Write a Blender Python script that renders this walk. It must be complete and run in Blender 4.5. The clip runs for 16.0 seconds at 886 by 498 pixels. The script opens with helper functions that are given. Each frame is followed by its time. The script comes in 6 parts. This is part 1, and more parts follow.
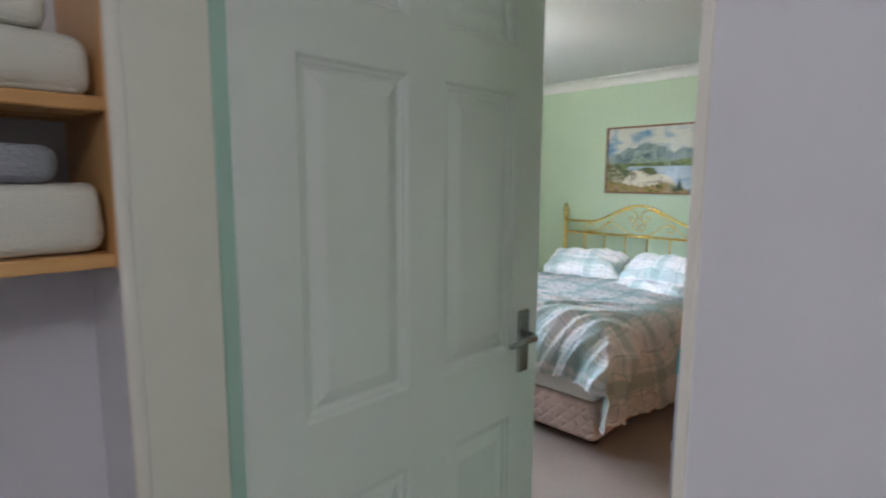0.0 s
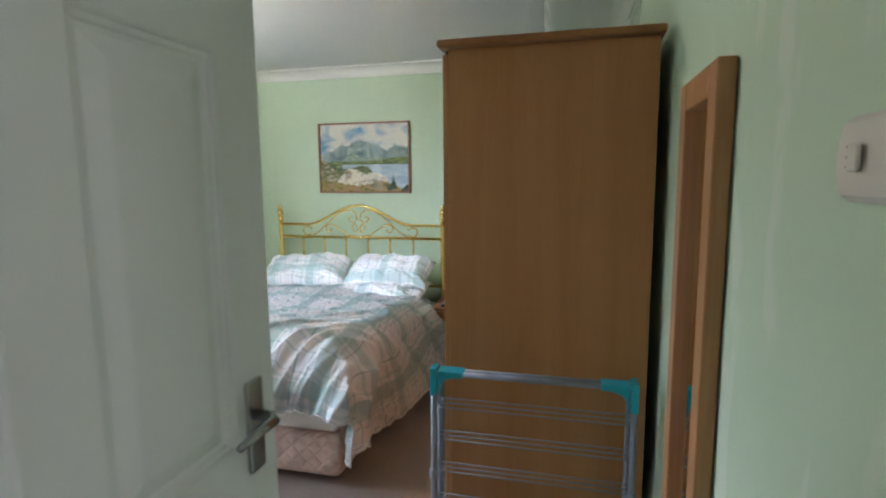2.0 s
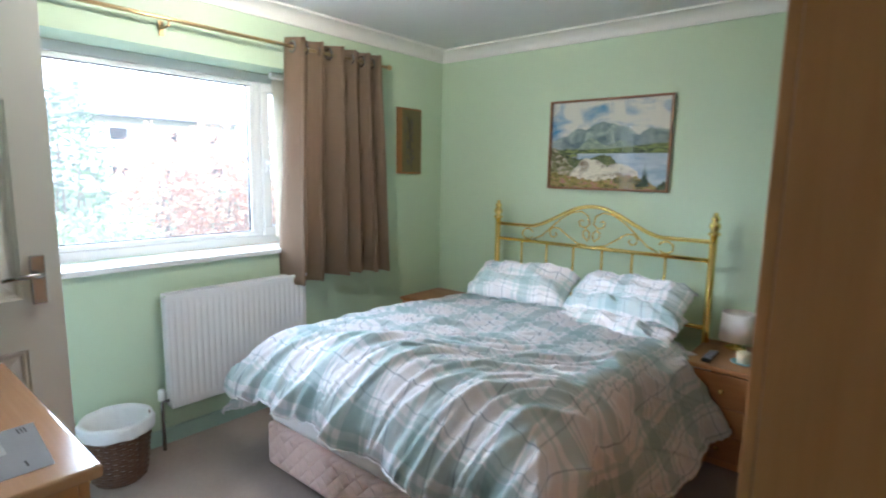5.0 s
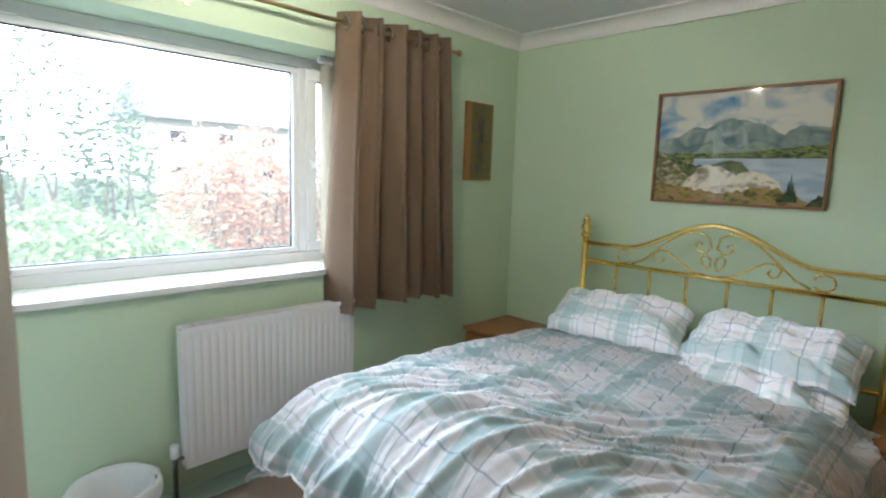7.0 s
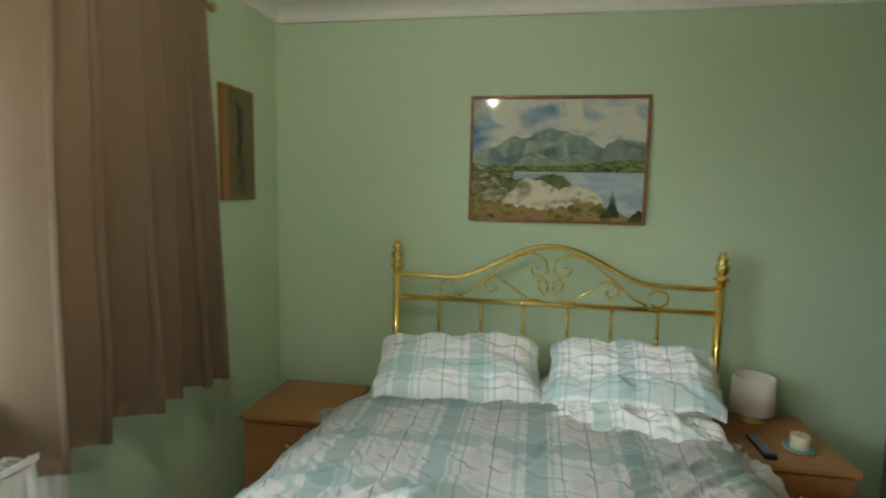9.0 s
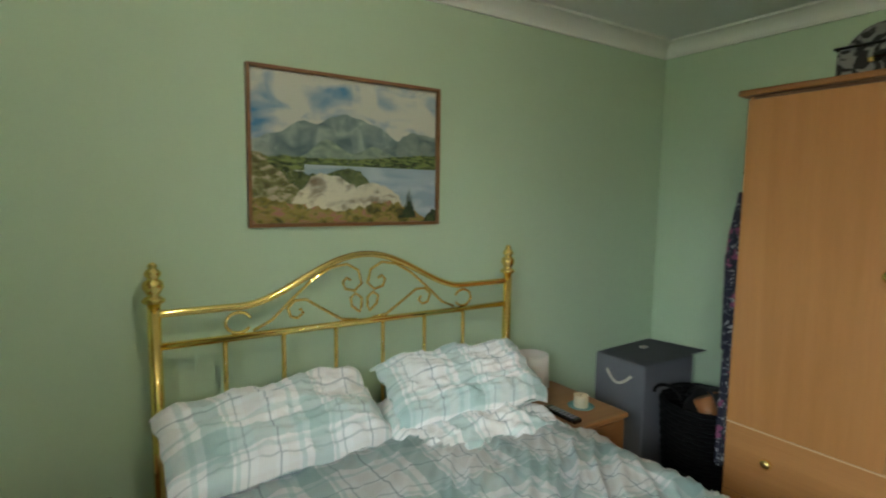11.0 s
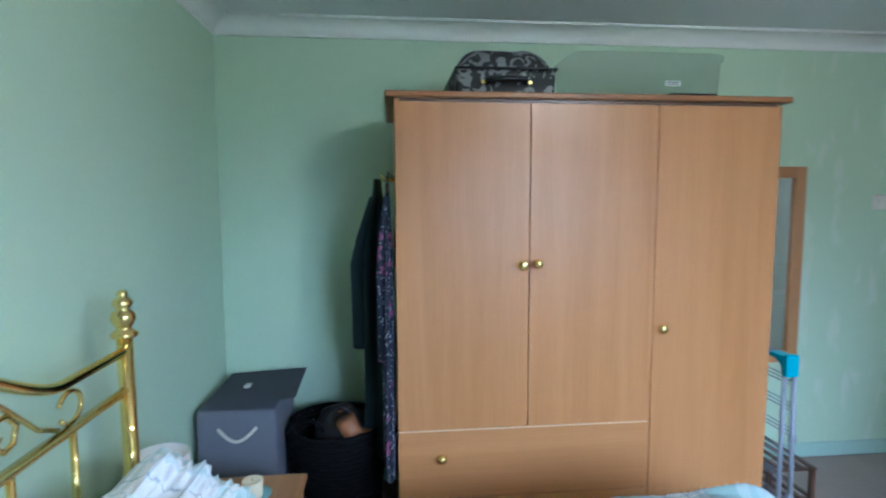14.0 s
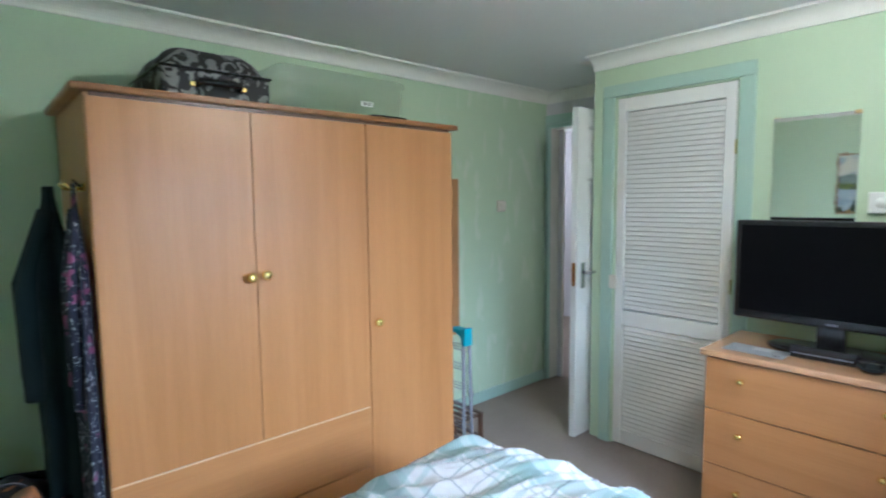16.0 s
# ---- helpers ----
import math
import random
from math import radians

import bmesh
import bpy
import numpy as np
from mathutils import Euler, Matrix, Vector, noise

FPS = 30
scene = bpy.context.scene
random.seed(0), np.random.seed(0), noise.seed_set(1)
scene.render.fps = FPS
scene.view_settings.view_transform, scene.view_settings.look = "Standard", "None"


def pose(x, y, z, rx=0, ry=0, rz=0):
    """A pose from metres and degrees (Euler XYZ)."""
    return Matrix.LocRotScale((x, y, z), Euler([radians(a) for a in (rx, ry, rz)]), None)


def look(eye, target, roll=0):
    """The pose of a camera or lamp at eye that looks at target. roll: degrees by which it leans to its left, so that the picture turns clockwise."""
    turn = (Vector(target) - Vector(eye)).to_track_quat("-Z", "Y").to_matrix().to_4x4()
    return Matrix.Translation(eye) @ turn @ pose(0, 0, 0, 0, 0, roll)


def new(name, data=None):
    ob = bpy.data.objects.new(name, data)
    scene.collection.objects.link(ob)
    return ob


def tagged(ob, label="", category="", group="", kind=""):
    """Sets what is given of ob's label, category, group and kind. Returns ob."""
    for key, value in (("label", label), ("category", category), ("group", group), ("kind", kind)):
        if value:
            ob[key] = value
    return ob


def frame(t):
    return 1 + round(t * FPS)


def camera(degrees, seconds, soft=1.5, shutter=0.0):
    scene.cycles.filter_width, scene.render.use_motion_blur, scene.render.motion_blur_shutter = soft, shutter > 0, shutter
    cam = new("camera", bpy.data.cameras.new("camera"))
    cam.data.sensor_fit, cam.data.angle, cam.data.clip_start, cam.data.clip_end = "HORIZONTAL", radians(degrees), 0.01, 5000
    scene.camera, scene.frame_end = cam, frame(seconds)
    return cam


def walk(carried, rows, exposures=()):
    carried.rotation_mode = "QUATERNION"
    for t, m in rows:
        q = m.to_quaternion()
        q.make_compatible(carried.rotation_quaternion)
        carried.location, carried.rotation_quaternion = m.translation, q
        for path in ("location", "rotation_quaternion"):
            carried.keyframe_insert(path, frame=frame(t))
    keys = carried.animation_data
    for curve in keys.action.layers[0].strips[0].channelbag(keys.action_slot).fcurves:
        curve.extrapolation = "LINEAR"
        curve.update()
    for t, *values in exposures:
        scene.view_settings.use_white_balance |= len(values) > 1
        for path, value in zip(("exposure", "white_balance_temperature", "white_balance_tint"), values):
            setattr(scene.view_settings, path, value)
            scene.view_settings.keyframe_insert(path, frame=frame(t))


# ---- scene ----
cam = camera(80.0, 16.0, soft=2.0, shutter=0.5)
PATH = [
    (0.00, (1.241, 1.370, 1.436), (2.646, 2.770, 1.183), 0.30),
    (0.50, (1.270, 1.446, 1.442), (2.876, 2.610, 1.186), 0.00),
    (1.00, (1.306, 1.518, 1.438), (3.075, 2.417, 1.190), -0.20),
    (1.50, (1.405, 1.578, 1.438), (3.283, 2.214, 1.182), -0.40),
    (2.00, (1.549, 1.616, 1.447), (3.472, 2.100, 1.186), -0.50),
    (2.50, (1.703, 1.639, 1.451), (3.635, 2.082, 1.187), -0.40),
    (3.00, (1.895, 1.701, 1.451), (3.812, 2.206, 1.181), -0.20),
    (3.50, (2.032, 1.753, 1.445), (3.897, 2.424, 1.174), 0.20),
    (4.00, (2.177, 1.787, 1.448), (3.945, 2.678, 1.167), 0.30),
    (4.50, (2.302, 1.834, 1.443), (3.953, 2.927, 1.160), 0.70),
    (5.00, (2.388, 1.907, 1.443), (3.903, 3.179, 1.153), 1.00),
    (5.50, (2.494, 1.996, 1.444), (3.887, 3.402, 1.154), 1.27),
    (6.00, (2.580, 2.108, 1.443), (3.898, 3.584, 1.156), 1.54),
    (6.50, (2.660, 2.251, 1.443), (3.980, 3.726, 1.161), 1.74),
    (7.00, (2.740, 2.425, 1.444), (4.142, 3.825, 1.170), 1.81),
    (7.50, (2.824, 2.631, 1.449), (4.382, 3.857, 1.187), 1.70),
    (8.00, (2.905, 2.849, 1.458), (4.629, 3.835, 1.218), 1.50),
    (8.50, (3.006, 3.087, 1.464), (4.871, 3.774, 1.240), 1.29),
    (9.00, (3.124, 3.355, 1.479), (5.083, 3.693, 1.259), 1.16),
    (9.50, (3.258, 3.620, 1.493), (5.245, 3.573, 1.270), 1.08),
    (10.00, (3.396, 3.839, 1.496), (5.337, 3.412, 1.272), 1.01),
    (10.50, (3.524, 3.950, 1.483), (5.367, 3.204, 1.270), 0.90),
    (11.00, (3.656, 4.090, 1.461), (5.321, 3.001, 1.264), 0.80),
    (11.50, (3.827, 4.204, 1.464), (5.232, 2.795, 1.267), 0.40),
    (12.00, (4.017, 4.205, 1.468), (5.138, 2.560, 1.273), 0.10),
    (12.50, (4.209, 4.177, 1.476), (5.028, 2.363, 1.279), -0.00),
    (13.00, (4.382, 4.120, 1.490), (4.878, 2.193, 1.290), -0.10),
    (13.50, (4.568, 4.062, 1.486), (4.716, 2.077, 1.292), -0.30),
    (14.00, (4.745, 3.987, 1.476), (4.549, 2.005, 1.295), -0.20),
    (14.50, (4.867, 3.929, 1.483), (4.347, 2.006, 1.302), -0.40),
    (15.00, (4.956, 3.913, 1.503), (4.121, 2.106, 1.314), -0.40),
    (15.50, (5.009, 3.930, 1.503), (3.891, 2.282, 1.321), -0.60),
    (16.00, (5.012, 3.950, 1.510), (3.679, 2.470, 1.326), -0.60),
]
# exposure of the clip's camera along the walk
EXPOSURES = [(0.0, 0.78, 5250, 14), (1.5, 0.83, 5350, 15), (2.5, 0.84, 5230, 16), (3.0, 0.81, 5210, 15), (3.5, 0.85, 5180, 15), (4.25, 0.84, 5000, 16), (5.0, 0.64, 5230, 15), (7.5, 0.14, 5700, 11), (8.0, -0.05, 6050, 6), (10.5, -0.01, 5970, 1), (11.0, 0.0, 5970, 1), (11.5, -0.25, 6250, 3), (12.5, -0.32, 7650, 8), (13.0, 0.18, 6200, 8), (13.5, 0.5, 5100, 9), (14.0, 0.8, 4420, 9), (14.5, 0.91, 4480, 9), (15.5, 0.97, 4700, 11), (16.0, 0.92, 4850, 11)]
walk(cam, [(t, look(eye, target, roll)) for t, eye, target, roll in PATH], EXPOSURES)

# ---- world, sun and large lights ----
world = bpy.data.worlds.new("sky")
scene.world = world
world.use_nodes = True
wn = world.node_tree.nodes
sky = wn.new("ShaderNodeTexSky")
sky.sky_type = "NISHITA"
sky.sun_disc = False
sky.sun_elevation, sky.sun_rotation = radians(42), radians(180)
sky.dust_density, sky.air_density, sky.ozone_density = 6.0, 1.0, 0.6
wn["Background"].inputs["Strength"].default_value = 0.15
world.node_tree.links.new(sky.outputs[0], wn["Background"].inputs[0])

sun_data = bpy.data.lights.new("sun", "SUN")
sun_data.energy, sun_data.angle, sun_data.color = 5.0, radians(10), (1.0, 0.97, 0.92)
sun = new("sun", sun_data)
sun.matrix_world = look((6, -14, 22), (6, 10, 0))


def area(name, eye, target, sx, sy, watts, colour):
    d = bpy.data.lights.new(name, "AREA")
    d.shape, d.size, d.size_y, d.energy, d.color = "RECTANGLE", sx, sy, watts, colour
    ob = new(name, d)
    ob.matrix_world = look(eye, target)
    return ob


def bulb(name, at, watts, colour, radius=0.04):
    d = bpy.data.lights.new(name, "POINT")
    d.energy, d.color, d.shadow_soft_size = watts, colour, radius
    ob = new(name, d)
    ob.location = at
    return ob


area("window_daylight", (1.9, 7.5, 3.6), (3.3, 4.6, 1.5), 8.4, 3.2, 1100, (0.92, 0.98, 1.0))
bulb("hall_lamp_light", (0.5, 0.55, 2.12), 11.5, (1.0, 0.88, 0.72), 0.12)


# ---- materials ----
def material(name, colour, rough=0.6, metal=0.0, vary=0.12, scale=8.0, bump=0.1, bump_scale=120.0, coat=0.0, spec=0.5, stretch=(1, 1, 1), depth=0.002):
    """A painted or woven surface: two scales of colour variation and a fine relief."""
    m = bpy.data.materials.new(name)
    m.use_nodes = True
    n, l = m.node_tree.nodes, m.node_tree.links
    b = n["Principled BSDF"]
    tc = n.new("ShaderNodeTexCoord")
    mp = n.new("ShaderNodeMapping")
    mp.inputs["Scale"].default_value = stretch
    l.new(tc.outputs["Object"], mp.inputs[0])
    big, small = n.new("ShaderNodeTexNoise"), n.new("ShaderNodeTexNoise")
    big.inputs["Scale"].default_value, big.inputs["Detail"].default_value = scale * 0.25, 3
    small.inputs["Scale"].default_value, small.inputs["Detail"].default_value = scale * 4, 5
    for q in (big, small):
        l.new(mp.outputs[0], q.inputs["Vector"])
    add = n.new("ShaderNodeMath")
    add.operation = "MULTIPLY_ADD"
    l.new(big.outputs[0], add.inputs[0])
    add.inputs[1].default_value = 0.6
    mul = n.new("ShaderNodeMath")
    mul.operation = "MULTIPLY"
    l.new(small.outputs[0], mul.inputs[0])
    mul.inputs[1].default_value = 0.4
    l.new(mul.outputs[0], add.inputs[2])
    mix = n.new("ShaderNodeMix")
    mix.data_type = "RGBA"
    l.new(add.outputs[0], mix.inputs["Factor"])
    mix.inputs["A"].default_value = (*[c * (1 - vary) for c in colour], 1)
    mix.inputs["B"].default_value = (*[min(1, c * (1 + vary)) for c in colour], 1)
    l.new(mix.outputs["Result"], b.inputs["Base Color"])
    b.inputs["Roughness"].default_value, b.inputs["Metallic"].default_value = rough, metal
    b.inputs["Coat Weight"].default_value, b.inputs["Specular IOR Level"].default_value = coat, spec
    if bump:
        fine = n.new("ShaderNodeTexNoise")
        fine.inputs["Scale"].default_value, fine.inputs["Detail"].default_value = bump_scale, 4
        l.new(mp.outputs[0], fine.inputs["Vector"])
        bp = n.new("ShaderNodeBump")
        bp.inputs["Strength"].default_value, bp.inputs["Distance"].default_value = bump, depth
        l.new(fine.outputs[0], bp.inputs["Height"])
        l.new(bp.outputs[0], b.inputs["Normal"])
    return m


def wood(name, light, dark, rough=0.36, along=2, scale=1.0, coat=0.0):
    """Wood or wood-effect laminate, with the grain along one axis."""
    m = bpy.data.materials.new(name)
    m.use_nodes = True
    n, l = m.node_tree.nodes, m.node_tree.links
    b = n["Principled BSDF"]
    tc, mp = n.new("ShaderNodeTexCoord"), n.new("ShaderNodeMapping")
    s = [34.0 * scale] * 3
    s[along] = 1.6 * scale
    mp.inputs["Scale"].default_value = s
    l.new(tc.outputs["Object"], mp.inputs[0])
    a, c = n.new("ShaderNodeTexNoise"), n.new("ShaderNodeTexNoise")
    a.inputs["Scale"].default_value, a.inputs["Detail"].default_value, a.inputs["Distortion"].default_value = 0.35, 4, 0.6
    c.inputs["Scale"].default_value, c.inputs["Detail"].default_value = 4.0, 6
    for q in (a, c):
        l.new(mp.outputs[0], q.inputs["Vector"])
    mm = n.new("ShaderNodeMath")
    mm.operation = "MULTIPLY_ADD"
    l.new(c.outputs[0], mm.inputs[0])
    mm.inputs[1].default_value = 0.28
    m2 = n.new("ShaderNodeMath")
    m2.operation = "MULTIPLY"
    m2.inputs[1].default_value = 0.72
    l.new(a.outputs[0], m2.inputs[0])
    l.new(m2.outputs[0], mm.inputs[2])
    r = n.new("ShaderNodeValToRGB")
    r.color_ramp.elements[0].position, r.color_ramp.elements[0].color = 0.32, (*dark, 1)
    r.color_ramp.elements[1].position, r.color_ramp.elements[1].color = 0.66, (*light, 1)
    l.new(mm.outputs[0], r.inputs[0])
    l.new(r.outputs[0], b.inputs["Base Color"])
    b.inputs["Roughness"].default_value, b.inputs["Coat Weight"].default_value = rough, coat
    b.inputs["Specular IOR Level"].default_value = 0.45
    bp = n.new("ShaderNodeBump")
    bp.inputs["Strength"].default_value, bp.inputs["Distance"].default_value = 0.08, 0.001
    l.new(c.outputs[0], bp.inputs["Height"])
    l.new(bp.outputs[0], b.inputs["Normal"])
    return m


def metal(name, colour, rough):
    return material(name, colour, rough, 1.0, 0.06, 20, 0.02, 60)


def glass_material(name, rough=0.0, tint=(0.96, 0.98, 0.97), ior=1.45, glare_haze=0.0):
    """Thin clear sheet: a real gloss over a see-through body, with a painted glare haze."""
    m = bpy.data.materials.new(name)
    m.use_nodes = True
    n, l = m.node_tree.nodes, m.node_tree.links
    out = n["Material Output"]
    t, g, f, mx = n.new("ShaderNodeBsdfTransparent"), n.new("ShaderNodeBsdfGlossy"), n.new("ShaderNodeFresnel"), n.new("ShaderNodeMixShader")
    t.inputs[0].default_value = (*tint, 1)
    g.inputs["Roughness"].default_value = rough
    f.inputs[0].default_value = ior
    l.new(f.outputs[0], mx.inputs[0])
    # translucent share paints a bright haze over what lies behind the sheet
    haze_bsdf, dm = n.new("ShaderNodeBsdfTranslucent"), n.new("ShaderNodeMixShader")
    haze_bsdf.inputs[0].default_value = (0.9, 0.9, 0.9, 1)
    dm.inputs[0].default_value = glare_haze
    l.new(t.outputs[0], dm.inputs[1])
    l.new(haze_bsdf.outputs[0], dm.inputs[2])
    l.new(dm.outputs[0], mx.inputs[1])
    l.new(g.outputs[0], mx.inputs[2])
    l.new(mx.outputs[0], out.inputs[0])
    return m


GREEN = material("green_wall_paint", (0.53, 0.66, 0.475), 0.6, vary=0.045, scale=3, bump=0.12, bump_scale=160)


def patchy_paint():
    """The green paint with brushed, paler touch-up strokes."""
    m = material("patched_green_wall_paint", (0.53, 0.66, 0.475), 0.6, vary=0.045, scale=3, bump=0.12, bump_scale=160)
    n, l = m.node_tree.nodes, m.node_tree.links
    b = n["Principled BSDF"]
    old = b.inputs["Base Color"].links[0].from_socket
    tc, mp, nz, r, mx = n.new("ShaderNodeTexCoord"), n.new("ShaderNodeMapping"), n.new("ShaderNodeTexNoise"), n.new("ShaderNodeValToRGB"), n.new("ShaderNodeMix")
    mp.inputs["Scale"].default_value = (7.0, 1.0, 2.2)
    nz.inputs["Scale"].default_value, nz.inputs["Detail"].default_value, nz.inputs["Distortion"].default_value = 1.7, 4, 0.4
    r.color_ramp.elements[0].position, r.color_ramp.elements[1].position = 0.56, 0.63
    mx.data_type = "RGBA"
    mx.inputs["B"].default_value = (0.62, 0.70, 0.56, 1)
    half = n.new("ShaderNodeMath")
    half.operation = "MULTIPLY"
    half.inputs[1].default_value = 0.8
    l.new(tc.outputs["Object"], mp.inputs[0])
    l.new(mp.outputs[0], nz.inputs["Vector"])
    l.new(nz.outputs[0], r.inputs[0])
    sx, mr, mk = n.new("ShaderNodeSeparateXYZ"), n.new("ShaderNodeMapRange"), n.new("ShaderNodeMath")
    mk.operation = "MULTIPLY"
    mr.inputs["From Min"].default_value, mr.inputs["From Max"].default_value = -0.6, -1.1
    l.new(tc.outputs["Object"], sx.inputs[0])
    l.new(sx.outputs[0], mr.inputs["Value"])
    l.new(r.outputs[0], mk.inputs[0])
    l.new(mr.outputs[0], mk.inputs[1])
    l.new(mk.outputs[0], half.inputs[0])
    l.new(half.outputs[0], mx.inputs["Factor"])
    l.new(old, mx.inputs["A"])
    l.new(mx.outputs["Result"], b.inputs["Base Color"])
    return m


PATCHY = patchy_paint()
SAGE = material("sage_trim_paint", (0.42, 0.58, 0.50), 0.4, vary=0.05, scale=5, bump=0.05)
LILAC = material("pale_lilac_wall_paint", (0.68, 0.67, 0.70), 0.6, vary=0.04, scale=3, bump=0.15, bump_scale=140)
CEIL = material("ceiling_paint", (0.78, 0.79, 0.78), 0.75, vary=0.03, scale=2, bump=0.1, bump_scale=200)
COVE = material("cove_paint", (0.80, 0.80, 0.76), 0.6, vary=0.03, scale=3, bump=0.05)
WHITE = material("white_gloss_paint", (0.78, 0.79, 0.77), 0.35, vary=0.03, scale=5, bump=0.06, bump_scale=60)
CREAM = material("cream_gloss_paint", (0.77, 0.74, 0.66), 0.25, vary=0.05, scale=6, bump=0.05)
UPVC = material("white_plastic_frame", (0.82, 0.84, 0.84), 0.3, vary=0.02, scale=5, bump=0.0)
CARPET = material("fawn_carpet_pile", (0.36, 0.30, 0.26), 0.95, vary=0.2, scale=14, bump=0.9, bump_scale=420, spec=0.1, depth=0.006)
OAK = wood("oak_effect_laminate", (0.48, 0.232, 0.085), (0.40, 0.183, 0.058))
OAK_H = wood("oak_effect_laminate_across", (0.48, 0.232, 0.085), (0.40, 0.183, 0.058), along=0)
OAK_Y = wood("oak_effect_laminate_deep", (0.48, 0.232, 0.085), (0.40, 0.183, 0.058), along=1)
OAK_EDGE = wood("oak_moulding", (0.36, 0.17, 0.06), (0.25, 0.11, 0.035), along=0)
OAK_EDGE_Y = wood("oak_moulding_deep", (0.38, 0.18, 0.07), (0.27, 0.12, 0.04), along=1)
PINE = wood("pine", (0.70, 0.42, 0.16), (0.55, 0.29, 0.10), along=2)
# dark brown that paints the shade under the wardrobe's cornice
CORNICE_SHADE = wood("painted_cornice_shade", (0.16, 0.085, 0.05), (0.09, 0.045, 0.025), along=0)
BRASS = metal("polished_brass", (0.92, 0.70, 0.24), 0.085)
CHROME = metal("worn_chrome", (0.42, 0.42, 0.43), 0.25)
STEEL = material("grey_coated_tube", (0.24, 0.25, 0.29), 0.4, 0.0, 0.08, 20, 0.0)
BLACK = material("black_gloss_plastic", (0.012, 0.012, 0.014), 0.2, vary=0.1, scale=8, bump=0.0)
RECESS_SHADE = material("painted_recess_shade", (0.02, 0.018, 0.016), 0.8, bump=0.0)
MIRROR = metal("silvered_mirror", (0.88, 0.9, 0.88), 0.01)
# painted haze in the pane stands in for the overexposed garden view
GLASS = glass_material("window_glass", glare_haze=0.03)
PICGLASS = glass_material("picture_glass", 0.06, ior=1.18)


# ---- building helpers ----
OFF = {}
FLOOR = 0.045   # level of the carpet


def settle(z):
    """Heights near the ground, laid onto the level of the carpet."""
    return z if z < -0.001 or z > 0.3 else FLOOR + max(z, 0.0) * (0.3 - FLOOR) / 0.3


def bm_new():
    return bmesh.new()


def box(bm, x0, x1, y0, y1, z0, z1, bevel=0.0, segs=1):
    """Adds a box between two corners, its edges rounded by bevel."""
    r = bmesh.ops.create_cube(bm, size=1.0)
    vs = r["verts"]
    for v in vs:
        v.co = Vector(((x0 + x1) / 2 + v.co.x * (x1 - x0), (y0 + y1) / 2 + v.co.y * (y1 - y0), (z0 + z1) / 2 + v.co.z * (z1 - z0)))
    if bevel > 0:
        es = list({e for v in vs for e in v.link_edges})
        bmesh.ops.bevel(bm, geom=es, offset=bevel, segments=segs, affect="EDGES", profile=0.6)
    return bm


def one_box(*a, **k):
    return box(bm_new(), *a, **k)


def tube(bm, points, radius, sides=10, closed=False, cap=True):
    """Sweeps a round section along points; radius may be a number or one per point."""
    pts = [Vector(p) for p in points]
    rings = []
    up = None
    for i, p in enumerate(pts):
        a = pts[i - 1] if (i > 0 or closed) else p
        b = pts[(i + 1) % len(pts)] if (i < len(pts) - 1 or closed) else p
        d = (b - a).normalized()
        if up is None:
            up = d.orthogonal().normalized()
        up = (up - d * up.dot(d)).normalized()
        side = d.cross(up)
        r = radius[i] if isinstance(radius, (list, tuple)) else radius
        rings.append([bm.verts.new(p + (up * math.cos(2 * math.pi * k / sides) + side * math.sin(2 * math.pi * k / sides)) * r) for k in range(sides)])
    n = len(rings)
    for i in range(n if closed else n - 1):
        a, b = rings[i], rings[(i + 1) % n]
        for k in range(sides):
            bm.faces.new((a[k], a[(k + 1) % sides], b[(k + 1) % sides], b[k]))
    if cap and not closed:
        bm.faces.new(rings[0][::-1])
        bm.faces.new(rings[-1])
    return bm


def lathe(bm, at, profile, sides=24, axis="Z"):
    """Turns a profile of (radius, height) about an axis through at."""
    rings = []
    for r, h in profile:
        ring = []
        for k in range(sides):
            a = 2 * math.pi * k / sides
            u, v = r * math.cos(a), r * math.sin(a)
            p = {"Z": (u, v, h), "X": (h, u, v), "Y": (v, h, u)}[axis]
            ring.append(bm.verts.new(Vector(at) + Vector(p)))
        rings.append(ring)
    for a, b in zip(rings, rings[1:]):
        for k in range(sides):
            bm.faces.new((a[k], a[(k + 1) % sides], b[(k + 1) % sides], b[k]))
    if profile[0][0] > 1e-4:
        bm.faces.new(rings[0][::-1])
    if profile[-1][0] > 1e-4:
        bm.faces.new(rings[-1])
    return bm


def grid(bm, nu, nv, fn, uv=None):
    """A sheet of nu x nv quads; fn(u, v) gives the place, uv(u, v) the texture place."""
    vs = [[bm.verts.new(fn(i / nu, j / nv)) for j in range(nv + 1)] for i in range(nu + 1)]
    lay = bm.loops.layers.uv.verify() if uv else None
    for i in range(nu):
        for j in range(nv):
            f = bm.faces.new((vs[i][j], vs[i + 1][j], vs[i + 1][j + 1], vs[i][j + 1]))
            if uv:
                for lp, (a, b) in zip(f.loops, ((i, j), (i + 1, j), (i + 1, j + 1), (i, j + 1))):
                    lp[lay].uv = uv(a / nu, b / nv)
    return bm


def thing(name, at, label, category, group="", kind=""):
    """An Empty at a thing's base, that its parts hang from."""
    ob = new(name)
    ob.empty_display_size = 0.1
    if 0 <= at[2] < 0.01:
        at = (at[0], at[1], FLOOR)
    ob.location = at
    OFF[ob] = Vector(at)
    return tagged(ob, label, category, group, kind)


